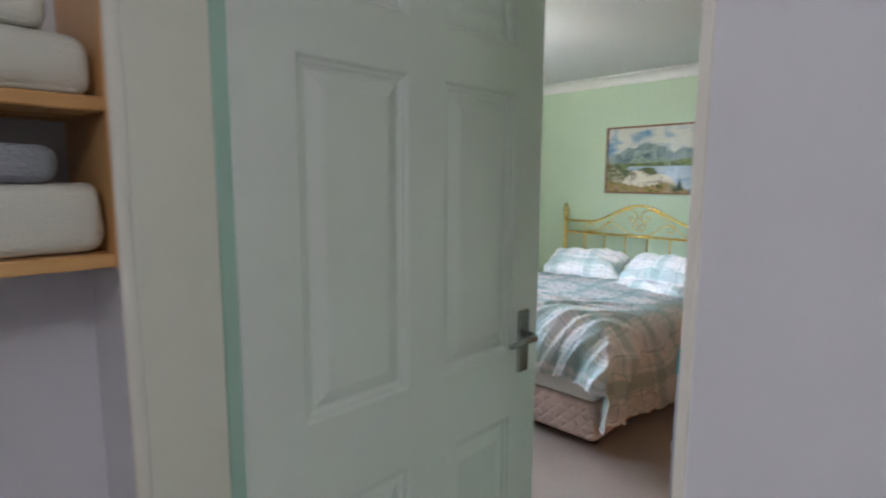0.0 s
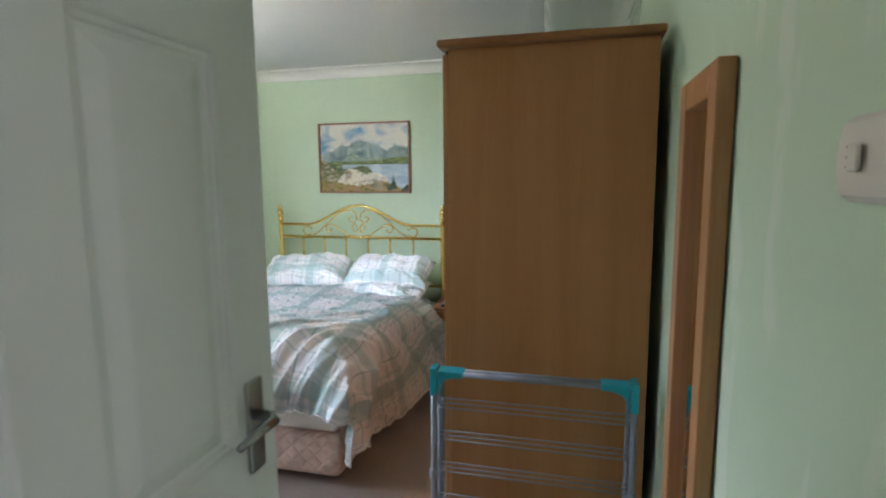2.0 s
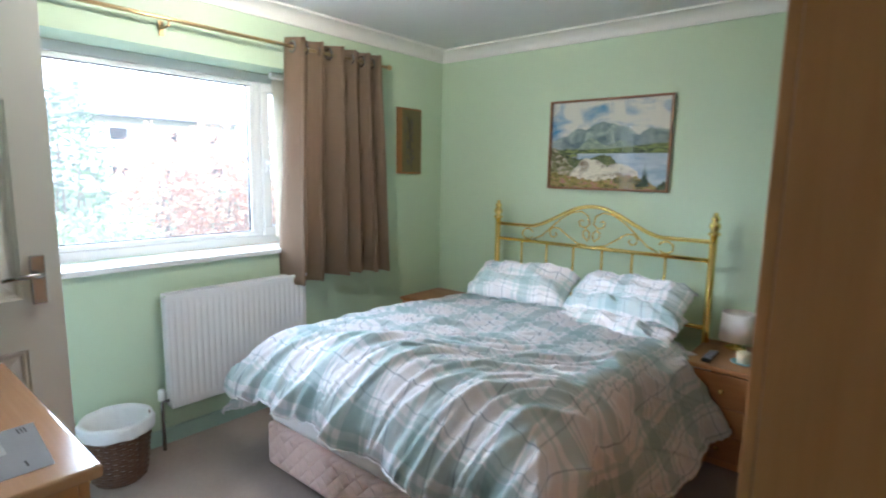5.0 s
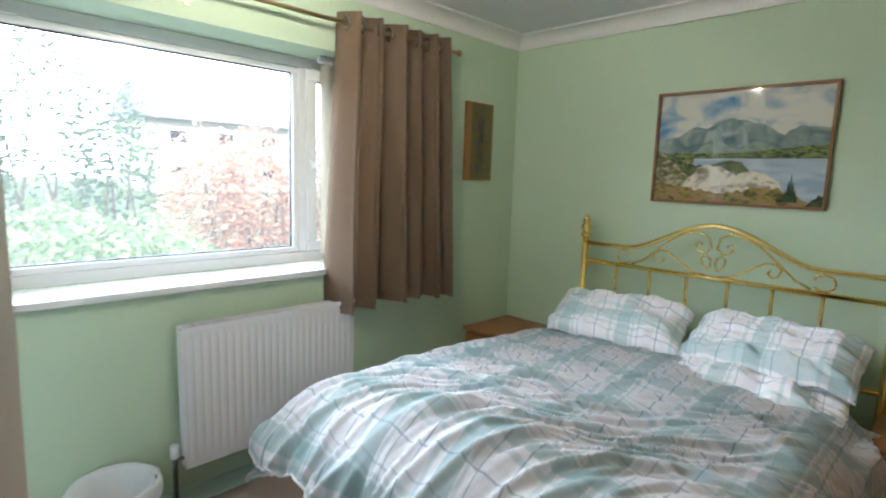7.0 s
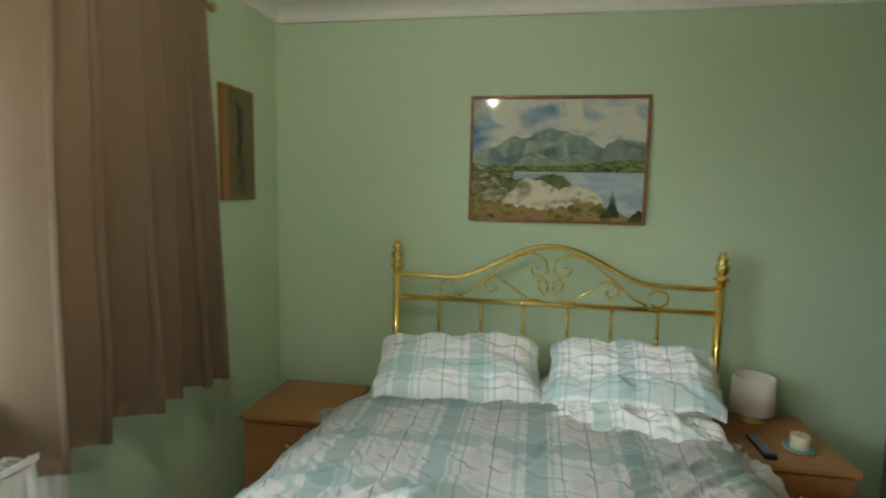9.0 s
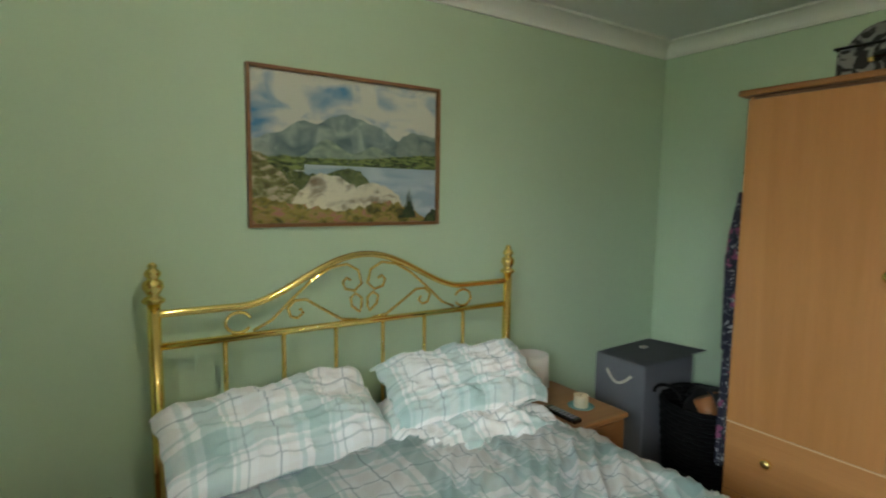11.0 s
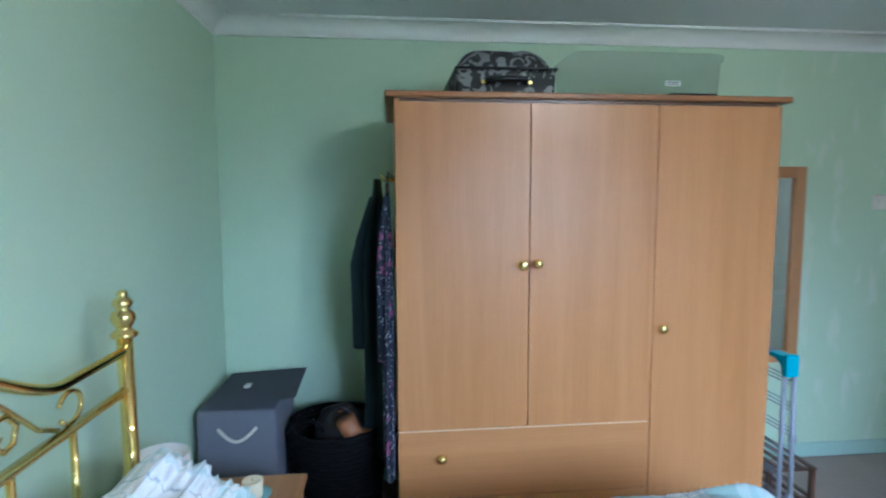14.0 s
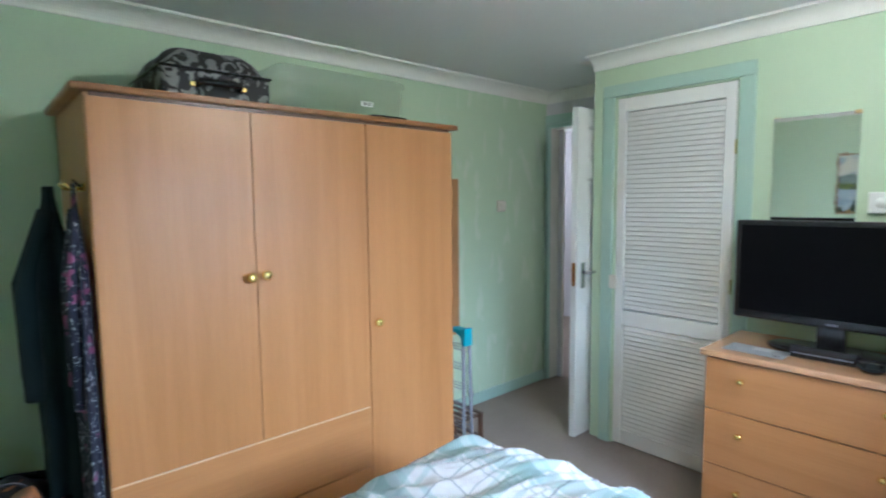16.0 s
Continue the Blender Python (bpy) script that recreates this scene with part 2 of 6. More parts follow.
def part(name, bm, mat, parent=None, label="", smooth=False):
    """Links a bmesh, built in world places, as one mesh object, under parent where there is one."""
    me = bpy.data.meshes.new(name)
    for v in bm.verts:
        v.co.z = settle(v.co.z)
    if parent is not None:
        base = OFF[parent]
    else:
        zs = [v.co.z for v in bm.verts]
        base = Vector((sum(v.co.x for v in bm.verts) / len(bm.verts), sum(v.co.y for v in bm.verts) / len(bm.verts), min(zs)))
    bmesh.ops.transform(bm, matrix=Matrix.Translation(-base), verts=bm.verts)
    bmesh.ops.recalc_face_normals(bm, faces=bm.faces)
    if smooth:
        for f in bm.faces:
            f.smooth = True
    bm.to_mesh(me)
    bm.free()
    me.materials.append(mat)
    ob = new(name, me)
    if parent is not None:
        ob.parent = parent
    else:
        ob.location = base
    OFF[ob] = base
    if label:
        ob["label"] = label
    return ob


def structure(name, bm, mat, label, category="", smooth=False):
    return tagged(part(name, bm, mat, smooth=smooth), label, category or name.split("_")[0], kind="structure")


def wall_mesh(axis, a0, a1, u0, u1, z0, z1, openings=()):
    """A wall between a0 and a1 across, u0 to u1 along, with openings (u0, u1, z0, z1) cut right through."""
    us = sorted({u0, u1, *[o[0] for o in openings], *[o[1] for o in openings]})
    zs = sorted({z0, z1, *[o[2] for o in openings], *[o[3] for o in openings]})
    bm = bm_new()
    key = {}

    def vert(a, u, z):
        k = (round(a, 5), round(u, 5), round(z, 5))
        if k not in key:
            key[k] = bm.verts.new((a, u, z) if axis == "x" else (u, a, z))
        return key[k]

    def solid(i, j):
        if i < 0 or j < 0 or i >= len(us) - 1 or j >= len(zs) - 1:
            return False
        um, zm = (us[i] + us[i + 1]) / 2, (zs[j] + zs[j + 1]) / 2
        return not any(o[0] < um < o[1] and o[2] < zm < o[3] for o in openings)

    for i in range(len(us) - 1):
        for j in range(len(zs) - 1):
            if not solid(i, j):
                continue
            ua, ub, za, zb = us[i], us[i + 1], zs[j], zs[j + 1]
            for a in (a0, a1):
                bm.faces.new((vert(a, ua, za), vert(a, ub, za), vert(a, ub, zb), vert(a, ua, zb)))
            for di, dj, p, q in ((-1, 0, (ua, za), (ua, zb)), (1, 0, (ub, za), (ub, zb)), (0, -1, (ua, za), (ub, za)), (0, 1, (ua, zb), (ub, zb))):
                if not solid(i + di, j + dj):
                    bm.faces.new((vert(a0, *p), vert(a1, *p), vert(a1, *q), vert(a0, *q)))
    return bm


def strip(points_a, points_b):
    """A swept moulding: a section's points at one end and at the other."""
    bm = bm_new()
    a = [bm.verts.new(p) for p in points_a]
    b = [bm.verts.new(p) for p in points_b]
    n = len(a)
    for k in range(n):
        bm.faces.new((a[k], a[(k + 1) % n], b[(k + 1) % n], b[k]))
    bm.faces.new(a[::-1])
    bm.faces.new(b)
    return bm


# ---- the room: plan ----
XE, XW, YN, YS = 5.558, 2.21, 4.604, 1.355   # inner faces of the bedroom's walls
XD0, XD1 = 1.445, 1.565                        # the wall with the entrance door
YR = 2.19                                    # north side of the entrance recess
H = 2.325
WIN = (2.5, 4.5, 0.955, 2.0)
DOOR = (1.415, 2.125, 0.0, 2.06)
DOOR2 = (3.93, 4.56, 0.0, 2.06)
LOUV = (2.341, 2.977, 0.0, 2.075)

# ---- the large structure ----
structure("floor", one_box(-0.6, XE + 0.15, -0.4, YN + 0.3, -0.12, 0.0), CARPET, "fawn short-pile carpet over the whole floor")
structure("ceiling", one_box(-0.6, XE + 0.15, -0.4, YN + 0.3, H, H + 0.12), CEIL, "plain white painted plaster ceiling")
structure("wall_east", wall_mesh("x", XE, XE + 0.15, YS - 0.12, YN + 0.3, 0, H), GREEN, "pale green painted wall behind the bed")
structure("wall_north", wall_mesh("y", YN, YN + 0.3, XW - 0.12, XE, 0, H, [WIN]), GREEN, "pale green painted wall with a wide window")
structure("wall_south", wall_mesh("y", YS - 0.12, YS, XD1, XE, 0, H), PATCHY, "pale green wall with patchy brushed touch-up paint")
structure("wall_west", wall_mesh("x", XW - 0.12, XW, YR, YN, 0, H, [LOUV, DOOR2]), GREEN, "pale green wall with cupboard and side doorways")
structure("wall_recess", wall_mesh("y", YR, YR + 0.1, XD1, XW - 0.12, 0, H), GREEN, "pale green side of the entrance recess")
structure("wall_entrance", wall_mesh("x", XD0, XD1, -0.4, YN, 0, H, [(DOOR[0] - 0.03, DOOR[1] + 0.03, 0, DOOR[3] + 0.03)]), LILAC, "pale lilac hall wall round the bedroom doorway")
# hall and side rooms, closed around
structure("wall_hall_west", wall_mesh("x", -0.6, -0.5, -0.4, YN + 0.3, 0, H), LILAC, "pale lilac painted hall wall")
structure("wall_hall_south", wall_mesh("y", -0.4, -0.3, -0.5, XD0, 0, H), LILAC, "pale lilac painted hall end wall")
structure("wall_hall_north", wall_mesh("y", 2.42, 2.52, -0.5, XD0, 0, H), LILAC, "pale lilac painted hall end wall")
structure("wall_hall_pier", wall_mesh("x", 1.43, XD0 - 0.001, -0.3, 1.434, 0, H), LILAC, "pale lilac wall pier beside the doorway")
structure("wall_side_room", wall_mesh("y", 3.25, 3.35, XD1, XW - 0.12, 0, H), LILAC, "plain partition beside the cupboard")


def cove(name, p, q, inward):
    """Plaster cove between a wall and the ceiling, from p to q along the wall."""
    sec = [(0.0, -0.075), (0.012, -0.075)]
    for k in range(1, 8):
        a = math.pi / 2 * k / 8
        sec.append((0.012 + 0.078 * (1 - math.cos(a)), -0.072 + 0.06 * math.sin(a)))
    sec += [(0.09, -0.012), (0.1, -0.012), (0.1, 0.0), (0.0, 0.0)]
    d = Vector(inward)
    mk = lambda c: [Vector(c) + d * s + Vector((0, 0, H + h - 0.001)) for s, h in sec]
    return structure(name, strip(mk((*p, 0)), mk((*q, 0))), COVE, "white moulded plaster ceiling cove", "cove")


cove("trim_cove_east", (XE - 0.001, YS), (XE - 0.001, YN), (-1, 0, 0))
cove("trim_cove_north", (XW, YN - 0.001), (XE, YN - 0.001), (0, -1, 0))
cove("trim_cove_south", (XD1, YS + 0.001), (XE, YS + 0.001), (0, 1, 0))
cove("trim_cove_west", (XW + 0.001, YR), (XW + 0.001, YN), (1, 0, 0))
cove("trim_cove_recess", (XD1, YR - 0.001), (XW, YR - 0.001), (0, -1, 0))
cove("trim_cove_entrance", (XD1 + 0.001, YS), (XD1 + 0.001, YR), (1, 0, 0))


def skirting(name, x0, x1, y0, y1):
    structure(name, one_box(x0, x1, y0, y1, 0.0, 0.095, 0.006, 2), SAGE, "sage green painted wooden skirting board", "skirting")


skirting("baseboard_south", XD1 + 0.02, XE - 0.018, YS, YS + 0.016)
skirting("baseboard_east", XE - 0.017, XE, YS, YN)
skirting("baseboard_north", XW + 0.02, XE - 0.018, YN - 0.016, YN)
skirting("baseboard_west", XW, XW + 0.016, 3.045, 3.86)


def architrave(name, x_face, out, y0, y1, top, width, mat, label):
    """Door trim on a face of an x wall: two uprights and a head round an opening."""
    a, b = sorted((x_face, x_face + out))
    bm = bm_new()
    box(bm, a, b, y0 - width, y0, 0, top, 0.006, 2)
    box(bm, a, b, y1, y1 + width, 0, top, 0.006, 2)
    box(bm, a, b, y0 - width, y1 + width, top + 0.001, top + width, 0.006, 2)
    structure(name, bm, mat, label, "door frame")


architrave("trim_cupboard", XW, 0.02, LOUV[0] - 0.012, LOUV[1] + 0.012, LOUV[3] + 0.006, 0.07, SAGE, "sage green architrave round the cupboard door")
architrave("trim_side_door", XW, 0.016, DOOR2[0] + 0.001, DOOR2[1] - 0.02, DOOR2[3], 0.04, SAGE, "sage green architrave round the side doorway")


def lining(name, x0, x1, y0, y1, top, t, mat, label, slim=0.0):
    bm = bm_new()
    box(bm, x0, x1, y0, y0 + (slim or t), 0, top, 0.002)
    box(bm, x0, x1, y1 - t, y1, 0, top, 0.002)
    box(bm, x0, x1, y0 + (slim or t), y1 - t, top - t, top, 0.002)
    structure(name, bm, mat, label, "door frame")


lining("trim_entrance_lining", XD0 - 0.006, XD1 - 0.018, DOOR[0] - 0.03, DOOR[1] + 0.03, DOOR[3] + 0.03, 0.029, CREAM, "cream gloss painted door lining", 0.007)
lining("trim_entrance_inner_lining", XD1 - 0.017, XD1 + 0.012, DOOR[0] - 0.03, DOOR[1] + 0.03, DOOR[3] + 0.03, 0.027, SAGE, "sage green inner half of the door lining", 0.006)
lining("trim_side_lining", XW - 0.125, XW + 0.004, DOOR2[0], DOOR2[1], DOOR2[3], 0.015, SAGE, "sage green door lining")
bm = bm_new()
box(bm, XD0 - 0.014, XD0 - 0.0065, DOOR[1] + 0.002, DOOR[1] + 0.030, 0, 2.09, 0.005, 2)
tube(bm, [(XD0 - 0.012, DOOR[1] + 0.014, 0.0), (XD0 - 0.012, DOOR[1] + 0.014, 2.09)], 0.011, 14)
box(bm, XD0 - 0.018, XD0 - 0.002, DOOR[0] - 0.028, DOOR[1] + 0.030, 2.091, 2.15, 0.008, 2)
box(bm, 1.428, XD0 - 0.003, 1.4342, 1.4378, 0, 2.09)
structure("trim_hall_architrave", bm, CREAM, "cream gloss architrave on the hall side", "door frame")
bm = bm_new()
box(bm, XD1 + 0.001, XD1 + 0.017, DOOR[1] + 0.03, YR - 0.002, 0, 2.09, 0.005)
box(bm, XD1 + 0.001, XD1 + 0.017, YS + 0.002, DOOR[0] - 0.03, 0, 2.09, 0.005)
box(bm, XD1 + 0.001, XD1 + 0.017, YS + 0.002, YR - 0.002, 2.092, 2.16, 0.005)
structure("trim_entrance_architrave", bm, SAGE, "sage green architrave inside the doorway", "door frame")


# ---- window ----
def window():
    x0, x1, z0, z1 = WIN
    w = thing("window_1", ((x0 + x1) / 2, 4.86, z0), "white plastic double-glazed window with a wide middle pane", "window", kind="structure")
    ya, yb = 4.84, 4.90
    zb, zt = 0.985, z1
    m1, m2 = (2.81, 2.92), (4.085, 4.185)
    fr = bm_new()
    box(fr, x0, x1, ya, yb, zt - 0.05, zt, 0.006, 2)
    box(fr, x0, x1, ya, yb, zb, zb + 0.05, 0.006, 2)
    for a, b in ((x0, x0 + 0.055), (x1 - 0.055, x1), (m1[0] + 0.03, m1[1] - 0.03), (m2[0] + 0.03, m2[1] - 0.03)):
        box(fr, a, b, ya, yb, zb + 0.05, zt - 0.05, 0.006, 2)
    frame_ob = part("window_frame", fr, UPVC, w)
    bays = ((x0 + 0.055, m1[0] + 0.03, True), (m1[1] - 0.03, m2[0] + 0.03, False), (m2[1] - 0.03, x1 - 0.055, True))
    for a, b, casement in bays:
        s = bm_new()
        t = 0.055 if casement else 0.028
        yc0, yc1 = (4.825, 4.89) if casement else (4.845, 4.89)
        zl, zh = zb + 0.05, zt - 0.05
        box(s, a, b, yc0, yc1, zh - t, zh, 0.006, 2)
        box(s, a, b, yc0, yc1, zl, zl + t, 0.006, 2)
        box(s, a, a + t, yc0, yc1, zl + t, zh - t, 0.006, 2)
        box(s, b - t, b, yc0, yc1, zl + t, zh - t, 0.006, 2)
        sash = part("casement" if casement else "glazing_bead", s, UPVC, w)
        gk = bm_new()
        for q in ((a + t, b - t, zl + t, zl + t + 0.006), (a + t, b - t, zh - t - 0.006, zh - t)):
            box(gk, q[0], q[1], 4.862, 4.874, q[2], q[3])
        for q in ((a + t, a + t + 0.006), (b - t - 0.006, b - t)):
            box(gk, q[0], q[1], 4.862, 4.874, zl + t + 0.006, zh - t - 0.006)
        part("gasket", gk, BLACK, sash, "thin black rubber glazing seal")
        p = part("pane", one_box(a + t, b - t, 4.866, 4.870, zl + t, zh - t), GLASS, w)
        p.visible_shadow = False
        if casement:
            hx = a + 0.027 if a > 4 else b - 0.027
            hb = bm_new()
            box(hb, hx - 0.012, hx + 0.012, 4.812, 4.826, 1.42, 1.50, 0.004, 2)
            box(hb, hx - 0.01, hx + 0.01, 4.785, 4.812, 1.46, 1.485, 0.004, 2)
            tube(hb, [(hx, 4.79, 1.475), (hx + 0.02, 4.787, 1.45), (hx + 0.03, 4.787, 1.37)], 0.008)
            part("handle", hb, UPVC, w, "white plastic window handle", True)
    part("window_sill", one_box(x0 - 0.02, x1 + 0.02, YN - 0.025, 4.838, WIN[2] + 0.002, 0.985, 0.008, 3), WHITE, w, "white painted window board")


window()


def vertical_blind():
    b = thing("vertical_blind", (4.34, 4.74, 1.02), "cream fabric vertical blind slats drawn to the window side", "blind")
    part("headrail", one_box(4.16, 4.49, 4.715, 4.745, 1.965, 1.995, 0.004), UPVC, b, "slim white headrail")
    for k in range(9):
        x = 4.190 + k * 0.032
        s = bm_new()
        grid(s, 6, 1, lambda u, v: Vector((x + 0.012 * math.sin(u * 2.2), 4.69 + 0.085 * u, 1.03 + v * 0.93)))
        bmesh.ops.solidify(s, geom=s.faces[:], thickness=0.0015)
        part("slat", s, BLIND, b, smooth=True)


BLIND = material("cream_blind_fabric", (0.84, 0.79, 0.66), 0.8, vary=0.05, scale=10, bump=0.2, bump_scale=500)
vertical_blind()

# ---- doors ----
def panel_door_leaf(bm, w, h, t):
    """A moulded six-panel leaf in its own plane: x along, y through, z up; sunk moulding and raised fields on both faces."""
    st, mid = 0.103, 0.095
    cw = (w - 2 * st - mid) / 2
    xs = [(st, st + cw), (w - st - cw, w - st)]
    zs = [(0.21, 0.86), (1.02, 1.625), (1.725, h - 0.105)]
    panels = [(a, b, c, d) for a, b in xs for c, d in zs]
    ux = sorted({0, w, *[p for q in xs for p in q]})
    uz = sorted({0, h, *[p for q in zs for p in q]})
    for y, sgn in ((0.0, 1), (t, -1)):
        for i in range(len(ux) - 1):
            for j in range(len(uz) - 1):
                a, b, c, d = ux[i], ux[i + 1], uz[j], uz[j + 1]
                if (a, b, c, d) in panels:
                    continue
                bm.faces.new([bm.verts.new(p) for p in ((a, y, c), (b, y, c), (b, y, d), (a, y, d))])
        for a, b, c, d in panels:
            prof = [(0.0, 0.0), (0.003, 0.002), (0.006, 0.006), (0.012, 0.007), (0.016, 0.011), (0.022, 0.012), (0.045, 0.004), (0.049, 0.003)]
            prev = None
            for o, dep in prof:
                ring = [bm.verts.new((x, y + sgn * dep, z)) for x, z in ((a + o, c + o), (b - o, c + o), (b - o, d - o), (a + o, d - o))]
                if prev:
                    for k in range(4):
                        bm.faces.new((prev[k], prev[(k + 1) % 4], ring[(k + 1) % 4], ring[k]))
                prev = ring
            bm.faces.new(prev)
    for q in (((0, 0, 0), (0, t, 0), (0, t, h), (0, 0, h)), ((w, 0, 0), (w, t, 0), (w, t, h), (w, 0, h)), ((0, 0, 0), (w, 0, 0), (w, t, 0), (0, t, 0)), ((0, 0, h), (w, 0, h), (w, t, h), (0, t, h))):
        bm.faces.new([bm.verts.new(p) for p in q])
    bmesh.ops.remove_doubles(bm, verts=bm.verts, dist=0.0002)
    return bm


def lever_handle(x, y, z, side, along):
    """Long-plate lever handle: side is the way out of the face (+1, -1 in y), along the way of the lever."""
    plate = bm_new()
    ya, yb = sorted((y, y + side * 0.008))
    box(plate, x - 0.02, x + 0.02, ya, yb, z - 0.095, z + 0.06, 0.004, 2)
    lev = bm_new()
    tube(lev, [(x, y + side * 0.006, z), (x, y + side * 0.035, z), (x + along * 0.012, y + side * 0.047, z), (x + along * 0.055, y + side * 0.05, z + 0.003), (x + along * 0.1, y + side * 0.045, z - 0.004)], [0.009, 0.009, 0.009, 0.008, 0.006], 12)
    return plate, lev


def panel_door(name, hinge, width, height, angle, label, mat, levers, handle=1.06):
    d = thing(name, (*hinge, 0.008), label, "door", kind="structure")
    m = pose(hinge[0], hinge[1], 0.008, 0, 0, angle)
    bm = panel_door_leaf(bm_new(), width, height, 0.04)
    bmesh.ops.transform(bm, matrix=m, verts=bm.verts)
    part("leaf", bm, mat, d)
    for side, y in ((-1, 0.0), (1, 0.04)):
        plate, lev = lever_handle(width - 0.062, y, handle, side, -1)
        for b in (plate, lev):
            bmesh.ops.transform(b, matrix=m, verts=b.verts)
        h = part("door_handle", plate, levers, d, "chrome long-plate door handle")
        part("lever", lev, levers, h, smooth=True)
    for z in (0.2, 1.0, 1.78):
        hb = bm_new()
        tube(hb, [(-0.004, 0.038, z), (-0.004, 0.038, z + 0.09)], 0.006, 8)
        bmesh.ops.transform(hb, matrix=m, verts=hb.verts)
        part("hinge", hb, BRASS, d, "small brass hinge")
    lt = one_box(width - 0.001, width + 0.0015, 0.008, 0.032, 0.98, 1.12)
    bmesh.ops.transform(lt, matrix=m, verts=lt.verts)
    part("latch_plate", lt, BRASS, d, "brass latch plate")


panel_door("door_1", (1.571, 2.122), 0.762, 2.035, 0.0, "white six-panel entrance door standing wide open", WHITE, CHROME)
panel_door("door_2", (2.228, 3.905), 0.65, 2.035, 2.0, "white six-panel side door standing open by the window", WHITE, CHROME, 1.095)


def louvre_door():
    y0, y1, z0, z1 = LOUV[0] + 0.004, LOUV[1] - 0.004, 0.014, LOUV[3] - 0.004
    d = thing("door_3", (XW, (y0 + y1) / 2, z0), "closed white louvred cupboard door", "door", kind="structure")
    xa, xb = XW - 0.030, XW + 0.002
    fr = bm_new()
    box(fr, xa, xb, y0, y0 + 0.05, z0, z1, 0.003)
    box(fr, xa, xb, y1 - 0.05, y1, z0, z1, 0.003)
    for a, b in ((z0, z0 + 0.10), (0.775, 0.862), (z1 - 0.075, z1)):
        box(fr, xa, xb, y0 + 0.05, y1 - 0.05, a, b, 0.003)
    part("door_frame", fr, WHITE, d)
    proto = bm_new()
    box(proto, -0.019, 0.019, -(y1 - y0 - 0.104) / 2, (y1 - y0 - 0.104) / 2, -0.0035, 0.0035, 0.002)
    bmesh.ops.transform(proto, matrix=pose(0, 0, 0, 0, 52, 0), verts=proto.verts)
    me = bpy.data.meshes.new("slat")
    bmesh.ops.recalc_face_normals(proto, faces=proto.faces)
    proto.to_mesh(me)
    proto.free()
    me.materials.append(WHITE)
    for a, b in ((z0 + 0.135, 0.77), (0.872, z1 - 0.08)):
        n = int((b - a) / 0.0262)
        for k in range(n):
            s = new("slat", me)
            s.parent = d
            s.location = (-0.014, 0.0, a + (b - a) * (k + 0.5) / n - z0)
    c = bm_new()
    box(c, XW + 0.002, XW + 0.022, y0 - 0.03, y0 + 0.012, 0.985, 1.065, 0.003)
    part("catch", c, CREAM, d, "small cream magnetic catch")
    for z in (0.3, 1.03, 1.72):
        hb = bm_new()
        tube(hb, [(XW + 0.004, y1 + 0.003, z), (XW + 0.004, y1 + 0.003, z + 0.07)], 0.005, 8)
        part("hinge", hb, BRASS, d)


louvre_door()
# near-black sheet behind the slats paints the cupboard's inner shade
structure("cupboard_back", one_box(XW - 0.2, XW - 0.13, YR + 0.1, 3.25, 0.0, H), RECESS_SHADE, "near-black sheet painted as the shade inside the cupboard", "wall")


# ---- wardrobe ----
def knob(bm, at, axis="Y", r=0.0185):
    return lathe(bm, at, [(0.007, -0.001), (0.006, 0.012), (0.009, 0.016), (r, 0.022), (r * 1.05, 0.028), (r * 0.8, 0.035), (r * 0.35, 0.038), (0.0, 0.0385)], 18, axis)


